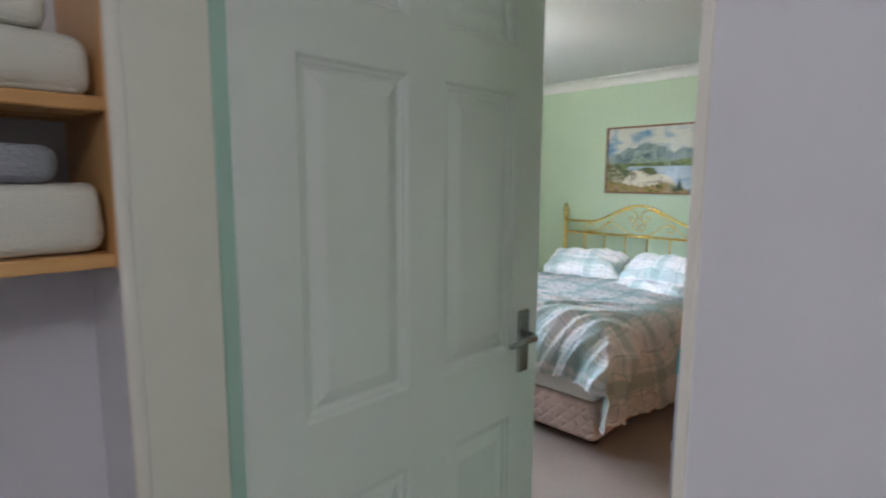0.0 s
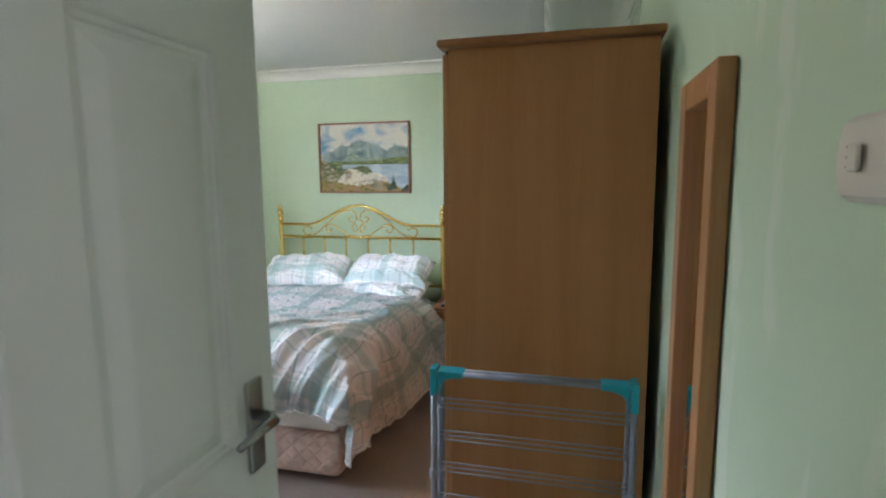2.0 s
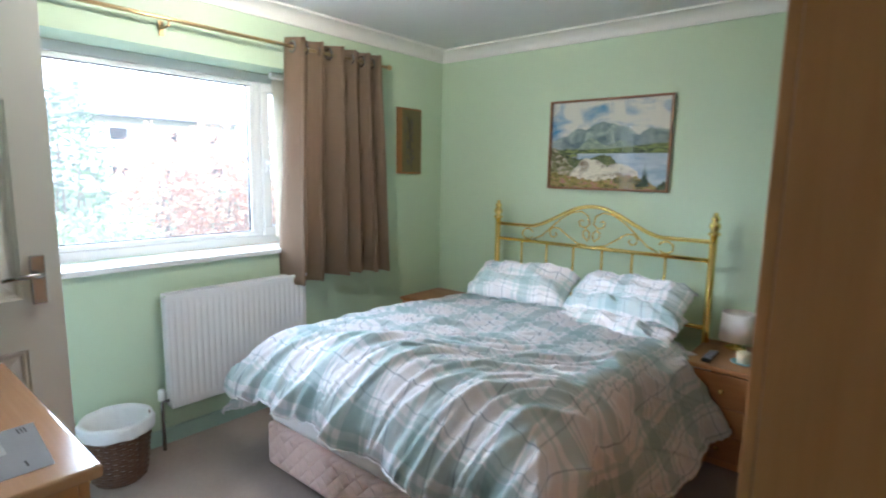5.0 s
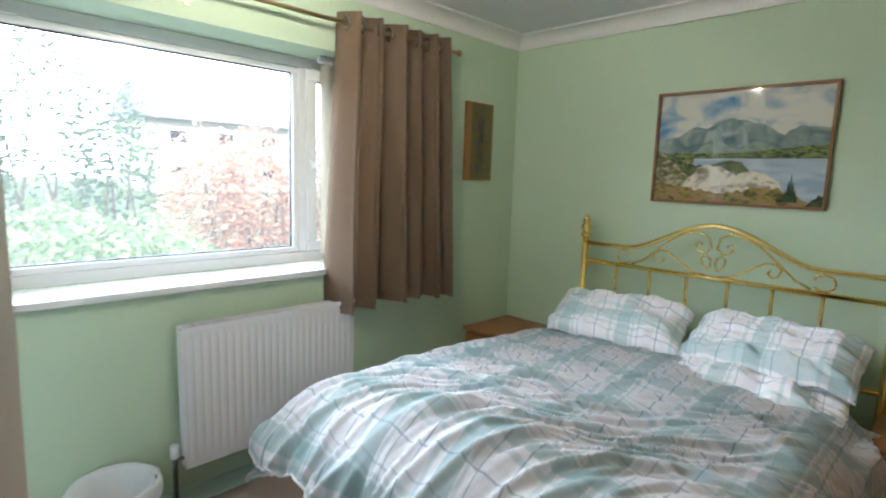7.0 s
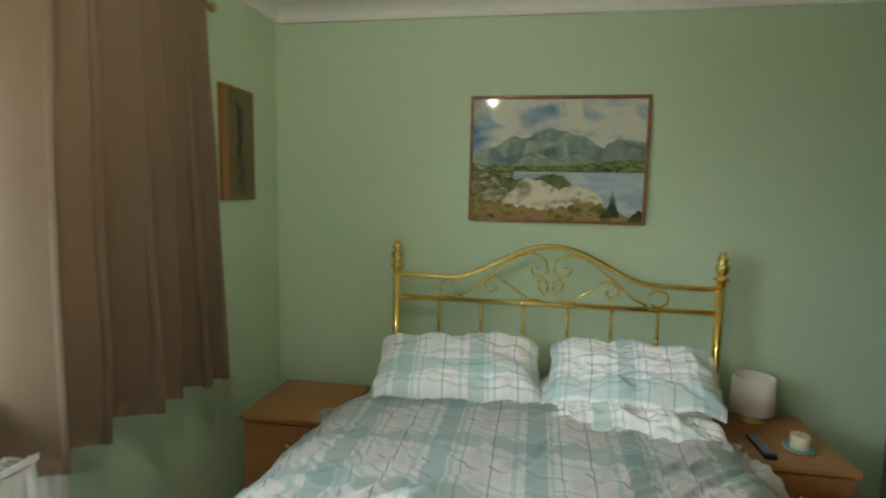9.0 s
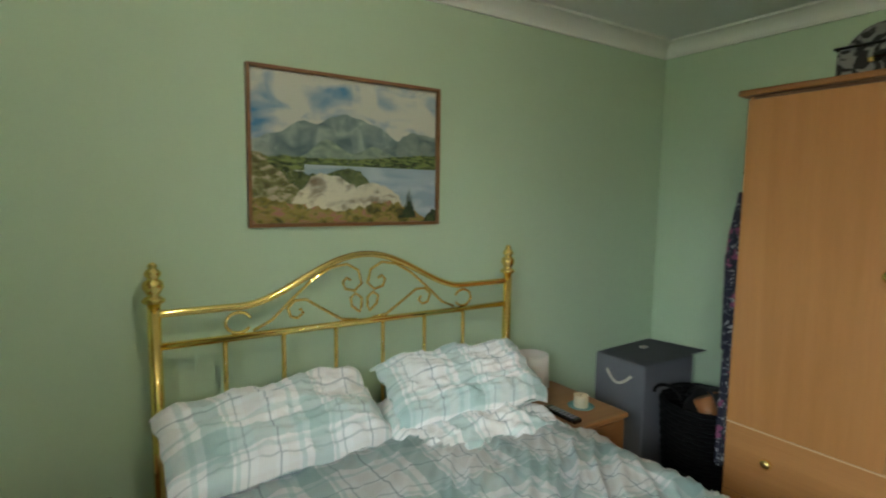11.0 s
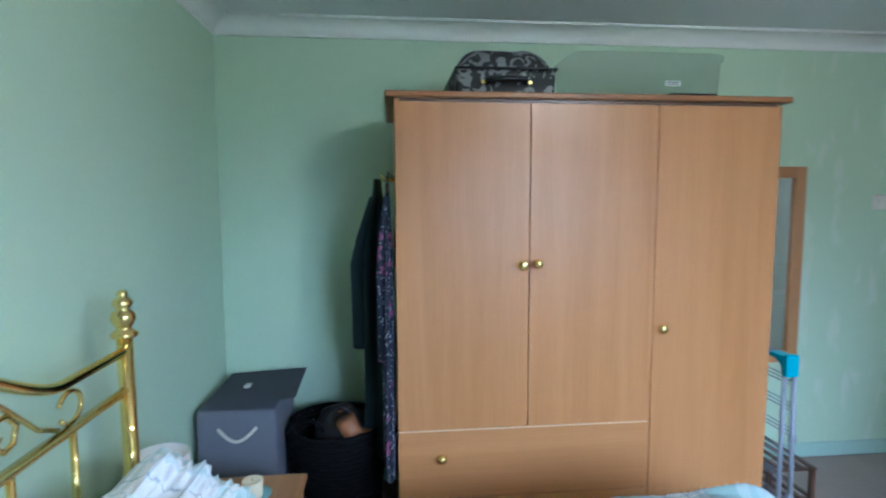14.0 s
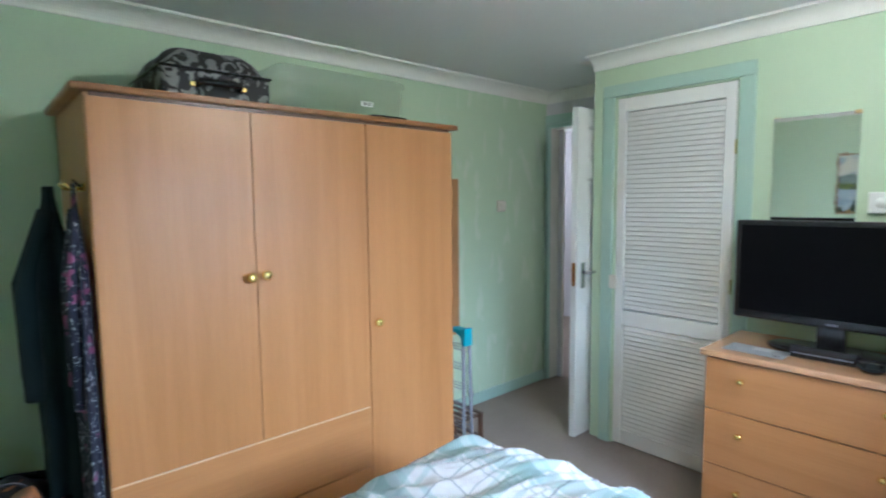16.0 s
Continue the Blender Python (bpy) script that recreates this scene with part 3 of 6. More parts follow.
def wardrobe():
    x0, x1, y0, y1, top = 3.222, 4.728, 1.39, 2.015, 1.85
    w = thing("wardrobe", ((x0 + x1) / 2, (y0 + y1) / 2, 0), "oak-effect triple wardrobe with one wide drawer and brass knobs", "wardrobe")
    t = 0.018
    xm = 3.728
    part("side_panel", one_box(x0, x0 + t, y0, y1, 0, top, 0.001), OAK, w)
    part("side_panel", one_box(x1 - t, x1, y0, y1, 0, top, 0.001), OAK, w)
    part("divider", one_box(xm - 0.012, xm + 0.012, y0 + 0.006, y1 + 0.012, 0.079, top - t - 0.001, 0.001), OAK, w)
    part("back_panel", one_box(x0 + t, x1 - t, y0, y0 + 0.006, 0.06, top), OAK, w)
    part("bottom_panel", one_box(x0 + t, x1 - t, y0 + 0.006, y1 - 0.02, 0.06, 0.078), OAK_H, w)
    part("plinth", one_box(x0 + t, x1 - t, y1 - 0.06, y1 - 0.042, 0.0, 0.06), OAK_H, w)
    part("top_panel", one_box(x0 + t, x1 - t, y0 + 0.006, y1, top - t, top), OAK_H, w)
    # dark strip painted in as the cornice's shadow line above the doors
    part("painted_shadow_strip", one_box(x0 + t, x1 - t, y1, y1 + 0.012, top - 0.012, top), CORNICE_SHADE, w)
    c = bm_new()
    box(c, x0 - 0.036, x1 + 0.034, y0 - 0.012, y1 + 0.030, top + 0.001, top + 0.024, 0.009, 3)
    part("cornice", c, OAK_EDGE, w, "darker oak moulded cornice")
    g, yf = 0.0012, y1 + 0.001
    xr = 4.222
    doors = ((x0 + 0.002, xm - 0.007, 0.075, top - 0.014, (3.69, 0.975)), (xm + 0.007, xr - g, 0.598, top - 0.014, (4.192, 1.238)), (xr + g, x1 - 0.002, 0.598, top - 0.014, (4.250, 1.234)))
    for a, bb, c0, c1, kn in doors:
        d = part("door", one_box(a, bb, yf, yf + 0.018, c0, c1, 0.0025, 2), OAK, w)
        part("knob", knob(bm_new(), (kn[0], yf + 0.018, kn[1])), BRASS, d, "round polished brass knob", True)
    d = part("drawer_front", one_box(xm + 0.007, x1 - 0.002, yf, yf + 0.018, 0.322, 0.593, 0.0025, 2), OAK_H, w)
    for kx in (4.56,):
        part("knob", knob(bm_new(), (kx, yf + 0.018, 0.49)), BRASS, d, "round polished brass knob", True)
    part("lower_drawer_front", one_box(xm + 0.007, x1 - 0.002, yf, yf + 0.018, 0.07, 0.318, 0.0025, 2), OAK_H, w)
    part("drawer_trim", one_box(xm + 0.007, x1 - 0.002, yf + 0.002, yf + 0.022, 0.5935, 0.5975), CREAMWOOD, w)
    return w


CREAMWOOD = wood("pale_edge_strip", (0.72, 0.52, 0.34), (0.62, 0.42, 0.26), along=0)
wardrobe()


# ---- chest of drawers ----
def chest():
    x0, x1, y0, y1, h = 2.232, 2.682, 3.052, 3.838, 0.835
    c = thing("chest_of_drawers", ((x0 + x1) / 2, (y0 + y1) / 2, 0), "oak-effect chest of three drawers below the television", "chest")
    part("side_panel", one_box(x0, x1 - 0.02, y0, y0 + 0.018, 0, h, 0.001), OAK, c)
    part("side_panel", one_box(x0, x1 - 0.02, y1 - 0.018, y1, 0, h, 0.001), OAK, c)
    part("back_panel", one_box(x0, x0 + 0.008, y0 + 0.018, y1 - 0.018, 0.05, h), OAK, c)
    part("plinth", one_box(x1 - 0.07, x1 - 0.052, y0 + 0.018, y1 - 0.018, 0.0, 0.085), OAK_Y, c)
    part("top", one_box(x0 - 0.005, x1 + 0.02, y0 - 0.02, y1 + 0.02, h + 0.001, h + 0.028, 0.008, 3), OAK_TOP, c, "oak-effect top with a rounded darker edge")
    for a, bb in ((0.605, 0.828), (0.362, 0.600), (0.09, 0.357)):
        d = part("drawer_front", one_box(x1 - 0.019, x1, y0 + 0.001, y1 - 0.001, a, bb, 0.003, 2), OAK_Y, c)
        for ky in (3.198, 3.665):
            part("knob", knob(bm_new(), (x1, ky, a + (bb - a) * 0.66), "X", 0.013), BRASS, d, "small brass knob", True)


OAK_TOP = wood("oak_effect_polished_top", (0.57, 0.34, 0.19), (0.46, 0.26, 0.13), rough=0.2, along=1, coat=0.4)
chest()


# ---- bed ----
BX0, BX1, BY0, BY1 = 3.62, 5.36, 2.635, 3.985
def quilted(m, pitch):
    """Stitched diamonds, puffed up between the seams."""
    n, l = m.node_tree.nodes, m.node_tree.links
    b = n["Principled BSDF"]
    tc, sep = n.new("ShaderNodeTexCoord"), n.new("ShaderNodeSeparateXYZ")
    l.new(tc.outputs["Object"], sep.inputs[0])

    def calc(op, *args):
        q = n.new("ShaderNodeMath")
        q.operation = op
        for k, a in enumerate(args):
            if isinstance(a, (int, float)):
                q.inputs[k].default_value = a
            else:
                l.new(a, q.inputs[k])
        return q.outputs[0]

    along = calc("ADD", sep.outputs[0], sep.outputs[1])
    seams = [calc("ABSOLUTE", calc("SINE", calc("MULTIPLY", calc(op, along, sep.outputs[2]), math.pi / pitch))) for op in ("ADD", "SUBTRACT")]
    bp = n.new("ShaderNodeBump")
    bp.inputs["Strength"].default_value, bp.inputs["Distance"].default_value = 0.8, 0.012
    l.new(calc("POWER", calc("MINIMUM", *seams), 0.5), bp.inputs["Height"])
    if b.inputs["Normal"].links:
        l.new(b.inputs["Normal"].links[0].from_socket, bp.inputs["Normal"])
    l.new(bp.outputs[0], b.inputs["Normal"])
    return m


PINK = quilted(material("peach_quilted_divan_fabric", (0.66, 0.49, 0.42), 0.85, vary=0.08, scale=12, bump=0.3, bump_scale=300), 0.075)
_n, _l = PINK.node_tree.nodes, PINK.node_tree.links
_v, _b, _tc = _n.new("ShaderNodeTexVoronoi"), _n.new("ShaderNodeBump"), _n.new("ShaderNodeTexCoord")
_v.feature, _v.inputs["Scale"].default_value = "SMOOTH_F1", 26
_b.inputs["Strength"].default_value, _b.inputs["Distance"].default_value, _b.invert = 0.5, 0.012, True
_l.new(_tc.outputs["Object"], _v.inputs["Vector"])
_l.new(_v.outputs["Distance"], _b.inputs["Height"])
_l.new(_n["Principled BSDF"].inputs["Normal"].links[0].from_socket, _b.inputs["Normal"])
_l.new(_b.outputs[0], _n["Principled BSDF"].inputs["Normal"])
CASTER = material("black_castor_plastic", (0.02, 0.02, 0.02), 0.5)


def plaid(name, soft_blue=False):
    """Woven plaid: sage bands both ways on off-white, with thin dark and pink lines."""
    m = bpy.data.materials.new(name)
    m.use_nodes = True
    n, l = m.node_tree.nodes, m.node_tree.links
    b = n["Principled BSDF"]
    uvn, sep = n.new("ShaderNodeUVMap"), n.new("ShaderNodeSeparateXYZ")
    l.new(uvn.outputs[0], sep.inputs[0])

    def math_node(op, a, c=None, d=None):
        q = n.new("ShaderNodeMath")
        q.operation = op
        for k, v in enumerate((a, c, d)):
            if v is None:
                continue
            if isinstance(v, (int, float)):
                q.inputs[k].default_value = v
            else:
                l.new(v, q.inputs[k])
        return q.outputs[0]

    def band(src, period, at, width, soft=0.004):
        ph = math_node("FRACT", math_node("DIVIDE", math_node("ADD", src, 50 * period - at), period))
        dist = math_node("MULTIPLY", math_node("ABSOLUTE", math_node("SUBTRACT", ph, 0.5)), period)
        return math_node("SMOOTH_MIN", math_node("MAXIMUM", math_node("DIVIDE", math_node("SUBTRACT", width / 2 + soft / 2, dist), soft), 0.0), 1.0, 0.05)

    u, v = sep.outputs[0], sep.outputs[1]
    layers = []
    for s in (u, v):
        for at, w, col, f in ((0.03, 0.066, (0.27, 0.47, 0.45), 0.46), (0.095, 0.016, (0.36, 0.55, 0.53), 0.34), (0.128, 0.03, (0.80, 0.72, 0.68), 0.20), (0.165, 0.0042, (0.06, 0.11, 0.18), 0.55), (0.205, 0.05, (0.74, 0.64, 0.60), 0.16), (0.255, 0.0045, (0.14, 0.22, 0.26), 0.42), (0.283, 0.012, (0.40, 0.57, 0.55), 0.36)):
            layers.append((band(s, 0.30, at, w), col, f))
    cur = None
    for msk, col, f in layers:
        mx = n.new("ShaderNodeMix")
        mx.data_type = "RGBA"
        l.new(math_node("MULTIPLY", msk, f), mx.inputs["Factor"])
        if cur is None:
            mx.inputs["A"].default_value = (0.93, 0.93, 0.94, 1)
        else:
            l.new(cur, mx.inputs["A"])
        mx.inputs["B"].default_value = (*col, 1)
        cur = mx.outputs["Result"]
    l.new(cur, b.inputs["Base Color"])
    b.inputs["Roughness"].default_value = 0.85
    b.inputs["Sheen Weight"].default_value = 0.15
    b.inputs["Specular IOR Level"].default_value = 0.2
    tc = n.new("ShaderNodeTexCoord")
    nz, nz2, bp, bp2 = n.new("ShaderNodeTexNoise"), n.new("ShaderNodeTexNoise"), n.new("ShaderNodeBump"), n.new("ShaderNodeBump")
    nz.inputs["Scale"].default_value, nz.inputs["Detail"].default_value, nz.inputs["Distortion"].default_value = 16, 5, 1.2
    nz2.inputs["Scale"].default_value = 700
    l.new(tc.outputs["Object"], nz.inputs["Vector"])
    l.new(tc.outputs["Object"], nz2.inputs["Vector"])
    bp.inputs["Strength"].default_value, bp.inputs["Distance"].default_value = 0.16, 0.008
    bp2.inputs["Strength"].default_value, bp2.inputs["Distance"].default_value = 0.2, 0.001
    l.new(nz.outputs[0], bp.inputs["Height"])
    l.new(nz2.outputs[0], bp2.inputs["Height"])
    l.new(bp.outputs[0], bp2.inputs["Normal"])
    l.new(bp2.outputs[0], b.inputs["Normal"])
    return m


PLAID = plaid("sage_and_white_plaid_cotton")


def bed():
    b = thing("bed", ((BX0 + BX1) / 2, (BY0 + BY1) / 2, 0), "double divan bed with peach quilted base and brass headboard", "bed")
    base = bm_new()
    box(base, BX0, BX1, BY0, BY1, 0.055, 0.30, 0.035, 4)
    part("divan_base", base, PINK, b, "peach quilted divan base", True)
    part("mattress", one_box(BX0 + 0.01, BX1, BY0 + 0.01, BY1 - 0.01, 0.301, 0.52, 0.04, 4), MATT, b, "white mattress", True)
    for x in (BX0 + 0.12, BX1 - 0.12):
        for y in (BY0 + 0.07, BY1 - 0.07):
            part("castor", lathe(bm_new(), (x, y, 0), [(0.0, 0.0), (0.028, 0.0), (0.03, 0.02), (0.02, 0.05), (0.015, 0.058)], 14), CASTER, b)
    return b


MATT = material("white_mattress_ticking", (0.75, 0.74, 0.72), 0.9, vary=0.05, scale=10)
bed()


def smoothstep(a, b, t):
    t = max(0.0, min(1.0, (t - a) / (b - a)))
    return t * t * (3 - 2 * t)


def duvet():
    """A duvet thrown over the mattress, falling over foot and sides, with pulled creases."""
    L0, W0 = 1.765, 2.16
    yc = (BY0 + BY1) / 2 + 0.06
    half = (BY1 - BY0) / 2 + 0.07
    top_len = BX1 - 0.12 - BX0
    bm = bm_new()

    def place(u, v):
        s, w = u * L0, (v - 0.5) * W0 - 0.05
        aw = abs(w)
        sg = 1 if w >= 0 else -1
        nz = noise.noise(Vector((s * 1.5, w * 1.3, 3.1)))
        n2 = noise.noise(Vector((s * 1.1 + w * 3.0, w * 7.5 - s * 2.6, 9.0)))
        n3 = noise.noise(Vector((s * 4.2 - w * 8.0, w * 3.0 + s * 6.0, 17.0)))
        r1 = 1 - abs(noise.noise(Vector((s * 6.5 + w * 1.6 + nz, w * 2.3 - s * 0.6, 21.0)))) * 2.4
        r2 = 1 - abs(noise.noise(Vector((s * 11.0 - w * 4.0, w * 4.5 + s * 2.0 + n2, 33.0)))) * 2.4
        r3 = 1 - abs(noise.noise(Vector((s * 3.0 + w * 5.0, w * 3.0 - s * 2.6, 41.0)))) * 2.4
        sb = min(s, 1.25) + 0.45 * max(0.0, s - 1.25)
        da, db = (s + w) * 0.707 + 0.12 * nz, (sb - w) * 0.707 + 0.06 * nz + 0.03 * n2
        q1 = max(0.0, 1 - abs(noise.noise(Vector((db * 7.0, da * 1.5, 51.0)))) * 2.6)
        q2 = max(0.0, 1 - abs(noise.noise(Vector((db * 17.0, da * 1.2, 61.0)))) * 2.6)
        q3 = max(0.0, 1 - abs(noise.noise(Vector((db * 34.0 + da, da * 2.4, 71.0)))) * 2.4)
        crease = 0.016 * q1 ** 2 + 0.024 * q2 ** 2 + 0.006 * q3 ** 1.5 + 0.003 * max(r1, 0) ** 2 + 0.002 * max(r2, 0) ** 2 + 0.006 * max(r3, 0) ** 2.5
        head = smoothstep(0.25, 0.7, s)
        crease = crease * (0.65 + 0.45 * head)
        puff = 0.617 + 0.015 * head + 0.04 * math.exp(-(w / 0.45) ** 2) * (1 - head) + 0.012 * smoothstep(-0.3, 0.6, w) * head + 0.09 * math.exp(-((s - 1.45) / 0.36) ** 2 - ((w + 0.12) / 0.56) ** 2) + 0.024 * nz + 0.007 * n2 + 0.003 * n3 + crease
        edge = 0.13
        # across: flat, then round over the side, then down
        flat = half - edge
        if aw <= flat:
            y, drop, nrm = w, 0.0, 0.0
        else:
            arc = edge * math.pi / 2
            d = aw - flat
            if d < arc:
                a = d / edge
                y, drop, nrm = sg * (flat + edge * math.sin(a)), edge * (1 - math.cos(a)), a / (math.pi / 2)
            else:
                y, drop, nrm = sg * (flat + edge + (0.22 + 0.25 * (1 - smoothstep(0.2, 0.9, s)) if sg > 0 else 0.02 + 0.62 * (1 - smoothstep(0.35, 1.35, s))) * (d - arc)), edge + (d - arc), 1.0
        x = BX1 - 0.12 - s
        dropx, nx = 0.0, 0.0
        edge = 0.25
        if s > top_len - edge:
            d = s - (top_len - edge)
            arc = edge * math.pi / 2
            if d < arc:
                a = d / edge
                x, dropx, nx = BX0 + edge - edge * math.sin(a), edge * (1 - math.cos(a)), a / (math.pi / 2)
            else:
                x, dropx, nx = BX0 - 0.10 * (d - arc), edge + (d - arc), 1.0
        z = puff - max(drop, dropx) - 0.18 * min(drop, dropx) - 0.035 * (1 - smoothstep(0.03, 0.16, s))
        # the hems hang in folds
        hang_y, hang_x = smoothstep(0.6, 1.0, nrm), smoothstep(0.6, 1.0, nx)
        fold = (0.026 * math.sin(s * 15 + 2.2 * nz * 3) + 0.005 * math.sin(s * 37 + 5 * nz + 3 * n2) + 0.015 * n2 + 0.4 * crease) * hang_y
        foldx = (0.026 * math.sin(w * 17 + 2.0 + nz * 5) + 0.005 * math.sin(w * 41 + 4 * n2) + 0.02 * n2 + 0.9 * crease) * hang_x
        y += sg * (fold + 0.045 * nrm)
        x -= foldx + 0.05 * nx
        z += 0.03 * nz * (hang_y + hang_x) + 0.045 * math.sin(s * 3.3 + 1.0) * hang_y + 0.012 * math.sin(w * 5.0) * hang_x
        return Vector((x, yc + y, max(z, 0.12)))

    grid(bm, 240, 240, place, lambda u, v: (u * L0, v * W0))
    bmesh.ops.solidify(bm, geom=bm.faces[:], thickness=0.018)
    d = thing("duvet", (BX0 + 0.8, yc, 0.53), "rumpled sage and white plaid duvet hanging over the bed", "duvet")
    part("cover", bm, PLAID, d, smooth=True)
    rim = [place(k / 160, 0.0) for k in range(161)] + [place(1.0, k / 160) for k in range(1, 161)] + [place(1 - k / 160, 1.0) for k in range(1, 161)]
    part("hem_trim", tube(bm_new(), [p + Vector((0, 0, -0.004 + 0.004 * math.sin(i * 1.9))) for i, p in enumerate(rim)], 0.0045, 6), HEM, d, "narrow white scalloped edging", True)
    return d


HEM = material("white_cotton_edging", (0.82, 0.82, 0.82), 0.85, vary=0.05, scale=30)


duvet()


def pillow(at, rz, tilt, lx=0.46, ly=0.70, thick=0.15, seed=0, label=""):
    """A soft pillow in a loose case: slack corners, pulled creases and a sagging middle."""
    bm = bm_new()
    n = 56

    def face(sign):
        def fn(u, v):
            a, b = u * 2 - 1, v * 2 - 1
            body = max(0.0, (1 - abs(a) ** 2.4) * (1 - abs(b) ** 2.6)) ** 0.62
            r = math.hypot(a, b)
            corner = max(0.0, abs(a) * abs(b) - 0.55) / 0.45
            n1 = noise.noise(Vector((a * 1.7 + seed * 5, b * 2.1, 1.0)))
            n2 = noise.noise(Vector((a * 3.2 + seed, b * 4.1 - a, sign * 2.0)))
            pull = 1 - abs(noise.noise(Vector((math.atan2(b, a) * 4.0 + seed, r * 1.2, 5.0)))) * 2.3
            fold = 1 - abs(noise.noise(Vector((a * 6.0 + b * 2.5 + seed, b * 3.0 - a * 3.5, 8.0)))) * 2.3
            tuck = 1 - abs(noise.noise(Vector((a * 11.0 - b * 4.0 + seed, b * 8.0 + a * 3.0, 12.0)))) * 2.2
            rim = 1 - max(abs(a), abs(b)) ** 8
            z = sign * thick * 0.5 * body * (1 + 0.22 * n1) + 0.03 * n1 * rim + 0.014 * n2
            z += (0.016 * max(0.0, pull) ** 2 * smoothstep(0.35, 0.9, r) + 0.016 * max(0.0, fold) ** 2 + 0.006 * max(0.0, tuck) ** 2) * sign * rim
            z -= 0.03 * corner ** 1.5
            x = a * lx / 2 * (1 - 0.045 * (1 - b * b) + 0.03 * n2 * abs(b)) * (1 - 0.05 * corner)
            y = b * ly / 2 * (1 - 0.05 * (1 - a * a) + 0.025 * n1) * (1 - 0.04 * corner)
            return Vector((x, y, z + 0.010 * math.sin(a * 13 + b * 9 + seed) * (1 - rim)))
        return fn

    grid(bm, n, n, face(1), lambda u, v: (u * lx + seed * 0.37, v * ly + seed * 0.21))
    grid(bm, n, n, face(-1), lambda u, v: (u * lx + 0.4, v * ly + 0.1))
    bmesh.ops.remove_doubles(bm, verts=bm.verts, dist=0.001)
    bmesh.ops.transform(bm, matrix=pose(*at, 0, tilt, rz), verts=bm.verts)
    return tagged(part("pillow", bm, PLAID, smooth=True), label, "pillow", "pillows on the bed")


pillow((5.235, 3.645, 0.748), 5, -30, lx=0.335, ly=0.70, seed=1, thick=0.16, label="plumped plaid pillow leaning on the headboard")
pillow((5.235, 2.955, 0.772), -3, -29, lx=0.325, ly=0.66, seed=2, thick=0.145, label="plaid pillow with a scrunched corner by the headboard")
pillow((5.17, 3.00, 0.645), 3, -8, seed=3, thick=0.13, label="flat plaid pillow under the plumped one")


def headboard():
    x, yl, yr = 5.425, 3.962, 2.592
    h = thing("headboard", (x, (yl + yr) / 2, 0), "polished brass headboard with arched rail and scrollwork", "headboard")
    for y in (yl, yr):
        bm = bm_new()
        tube(bm, [(x, y, 0.0), (x, y, 1.13)], 0.019, 16)
        p = part("post", bm, BRASS, h, smooth=True)
        fin = lathe(bm_new(), (x, y, 1.13), [(0.019, 0.0), (0.0299, 0.004), (0.0333, 0.012), (0.0253, 0.02), (0.0161, 0.026), (0.0218, 0.034), (0.0299, 0.05), (0.0276, 0.066), (0.0149, 0.076), (0.0207, 0.083), (0.0242, 0.092), (0.0184, 0.102), (0.0103, 0.108), (0.0138, 0.115), (0.0092, 0.123), (0.0, 0.126)], 20)
        part("finial", fin, BRASS, p, "turned brass finial", True)
    yc = (yl + yr) / 2

    def arch(y):
        d = abs(y - yc)
        if d > 0.43:
            return 1.098
        return 1.098 + 0.15 * (0.5 + 0.5 * math.cos(math.pi * min(1.0, d / 0.43))) ** 0.85

    bm = bm_new()
    tube(bm, [(x, yl + (yr - yl) * k / 70, arch(yl + (yr - yl) * k / 70)) for k in range(71)], 0.012, 12)
    part("top_rail", bm, BRASS, h, smooth=True)
    for z in (0.997, 0.63):
        part("cross_rail", tube(bm_new(), [(x, yl, z), (x, yr, z)], 0.012, 12), BRASS, h, smooth=True)
    for y in (3.765, 3.577, 3.389, 3.201, 3.017, 2.829):
        part("spindle", tube(bm_new(), [(x, y, 0.63), (x, y, 0.997)], 0.0078, 10), BRASS, h, smooth=True)

    def wire(pts2, mirror):
        part("scroll", tube(bm_new(), [(x, yc + mirror * a, b) for a, b in pts2], 0.0054, 8), BRASS, h, smooth=True)

    for m in (1, -1):
        # outer line: curls at the low end, climbs under the arch to the middle and curls down
        out = [(0.445 - 0.04 * math.cos(t), 1.045 + 0.034 * math.sin(t)) for t in [math.radians(q) for q in range(20, 330, 22)]]
        climb = [(0.40, 1.013), (0.34, 1.04), (0.27, 1.105), (0.20, 1.165), (0.13, 1.205), (0.07, 1.215), (0.025, 1.19), (0.012, 1.14), (0.04, 1.115), (0.075, 1.125), (0.085, 1.15), (0.07, 1.165), (0.055, 1.155)]
        wire(out, m)
        wire(climb, m)
        low = [(0.015, 1.09), (0.035, 1.105), (0.055, 1.09), (0.05, 1.06), (0.02, 1.035), (0.012, 1.055), (0.012, 1.09)]
        wire(low, m)
        mid = [(0.03, 1.008), (0.09, 1.015), (0.16, 1.06), (0.22, 1.10), (0.26, 1.10), (0.285, 1.075), (0.275, 1.045), (0.25, 1.038), (0.232, 1.055), (0.243, 1.07)]
        wire(mid, m)
    return h


headboard()

# ---- window dressing ----
TAUPE = material("taupe_curtain_fabric", (0.285, 0.20, 0.128), 0.75, vary=0.12, scale=9, bump=0.3, bump_scale=600, stretch=(1, 1, 0.3))
RODM = metal("antique_brass_rod", (0.55, 0.40, 0.20), 0.3)


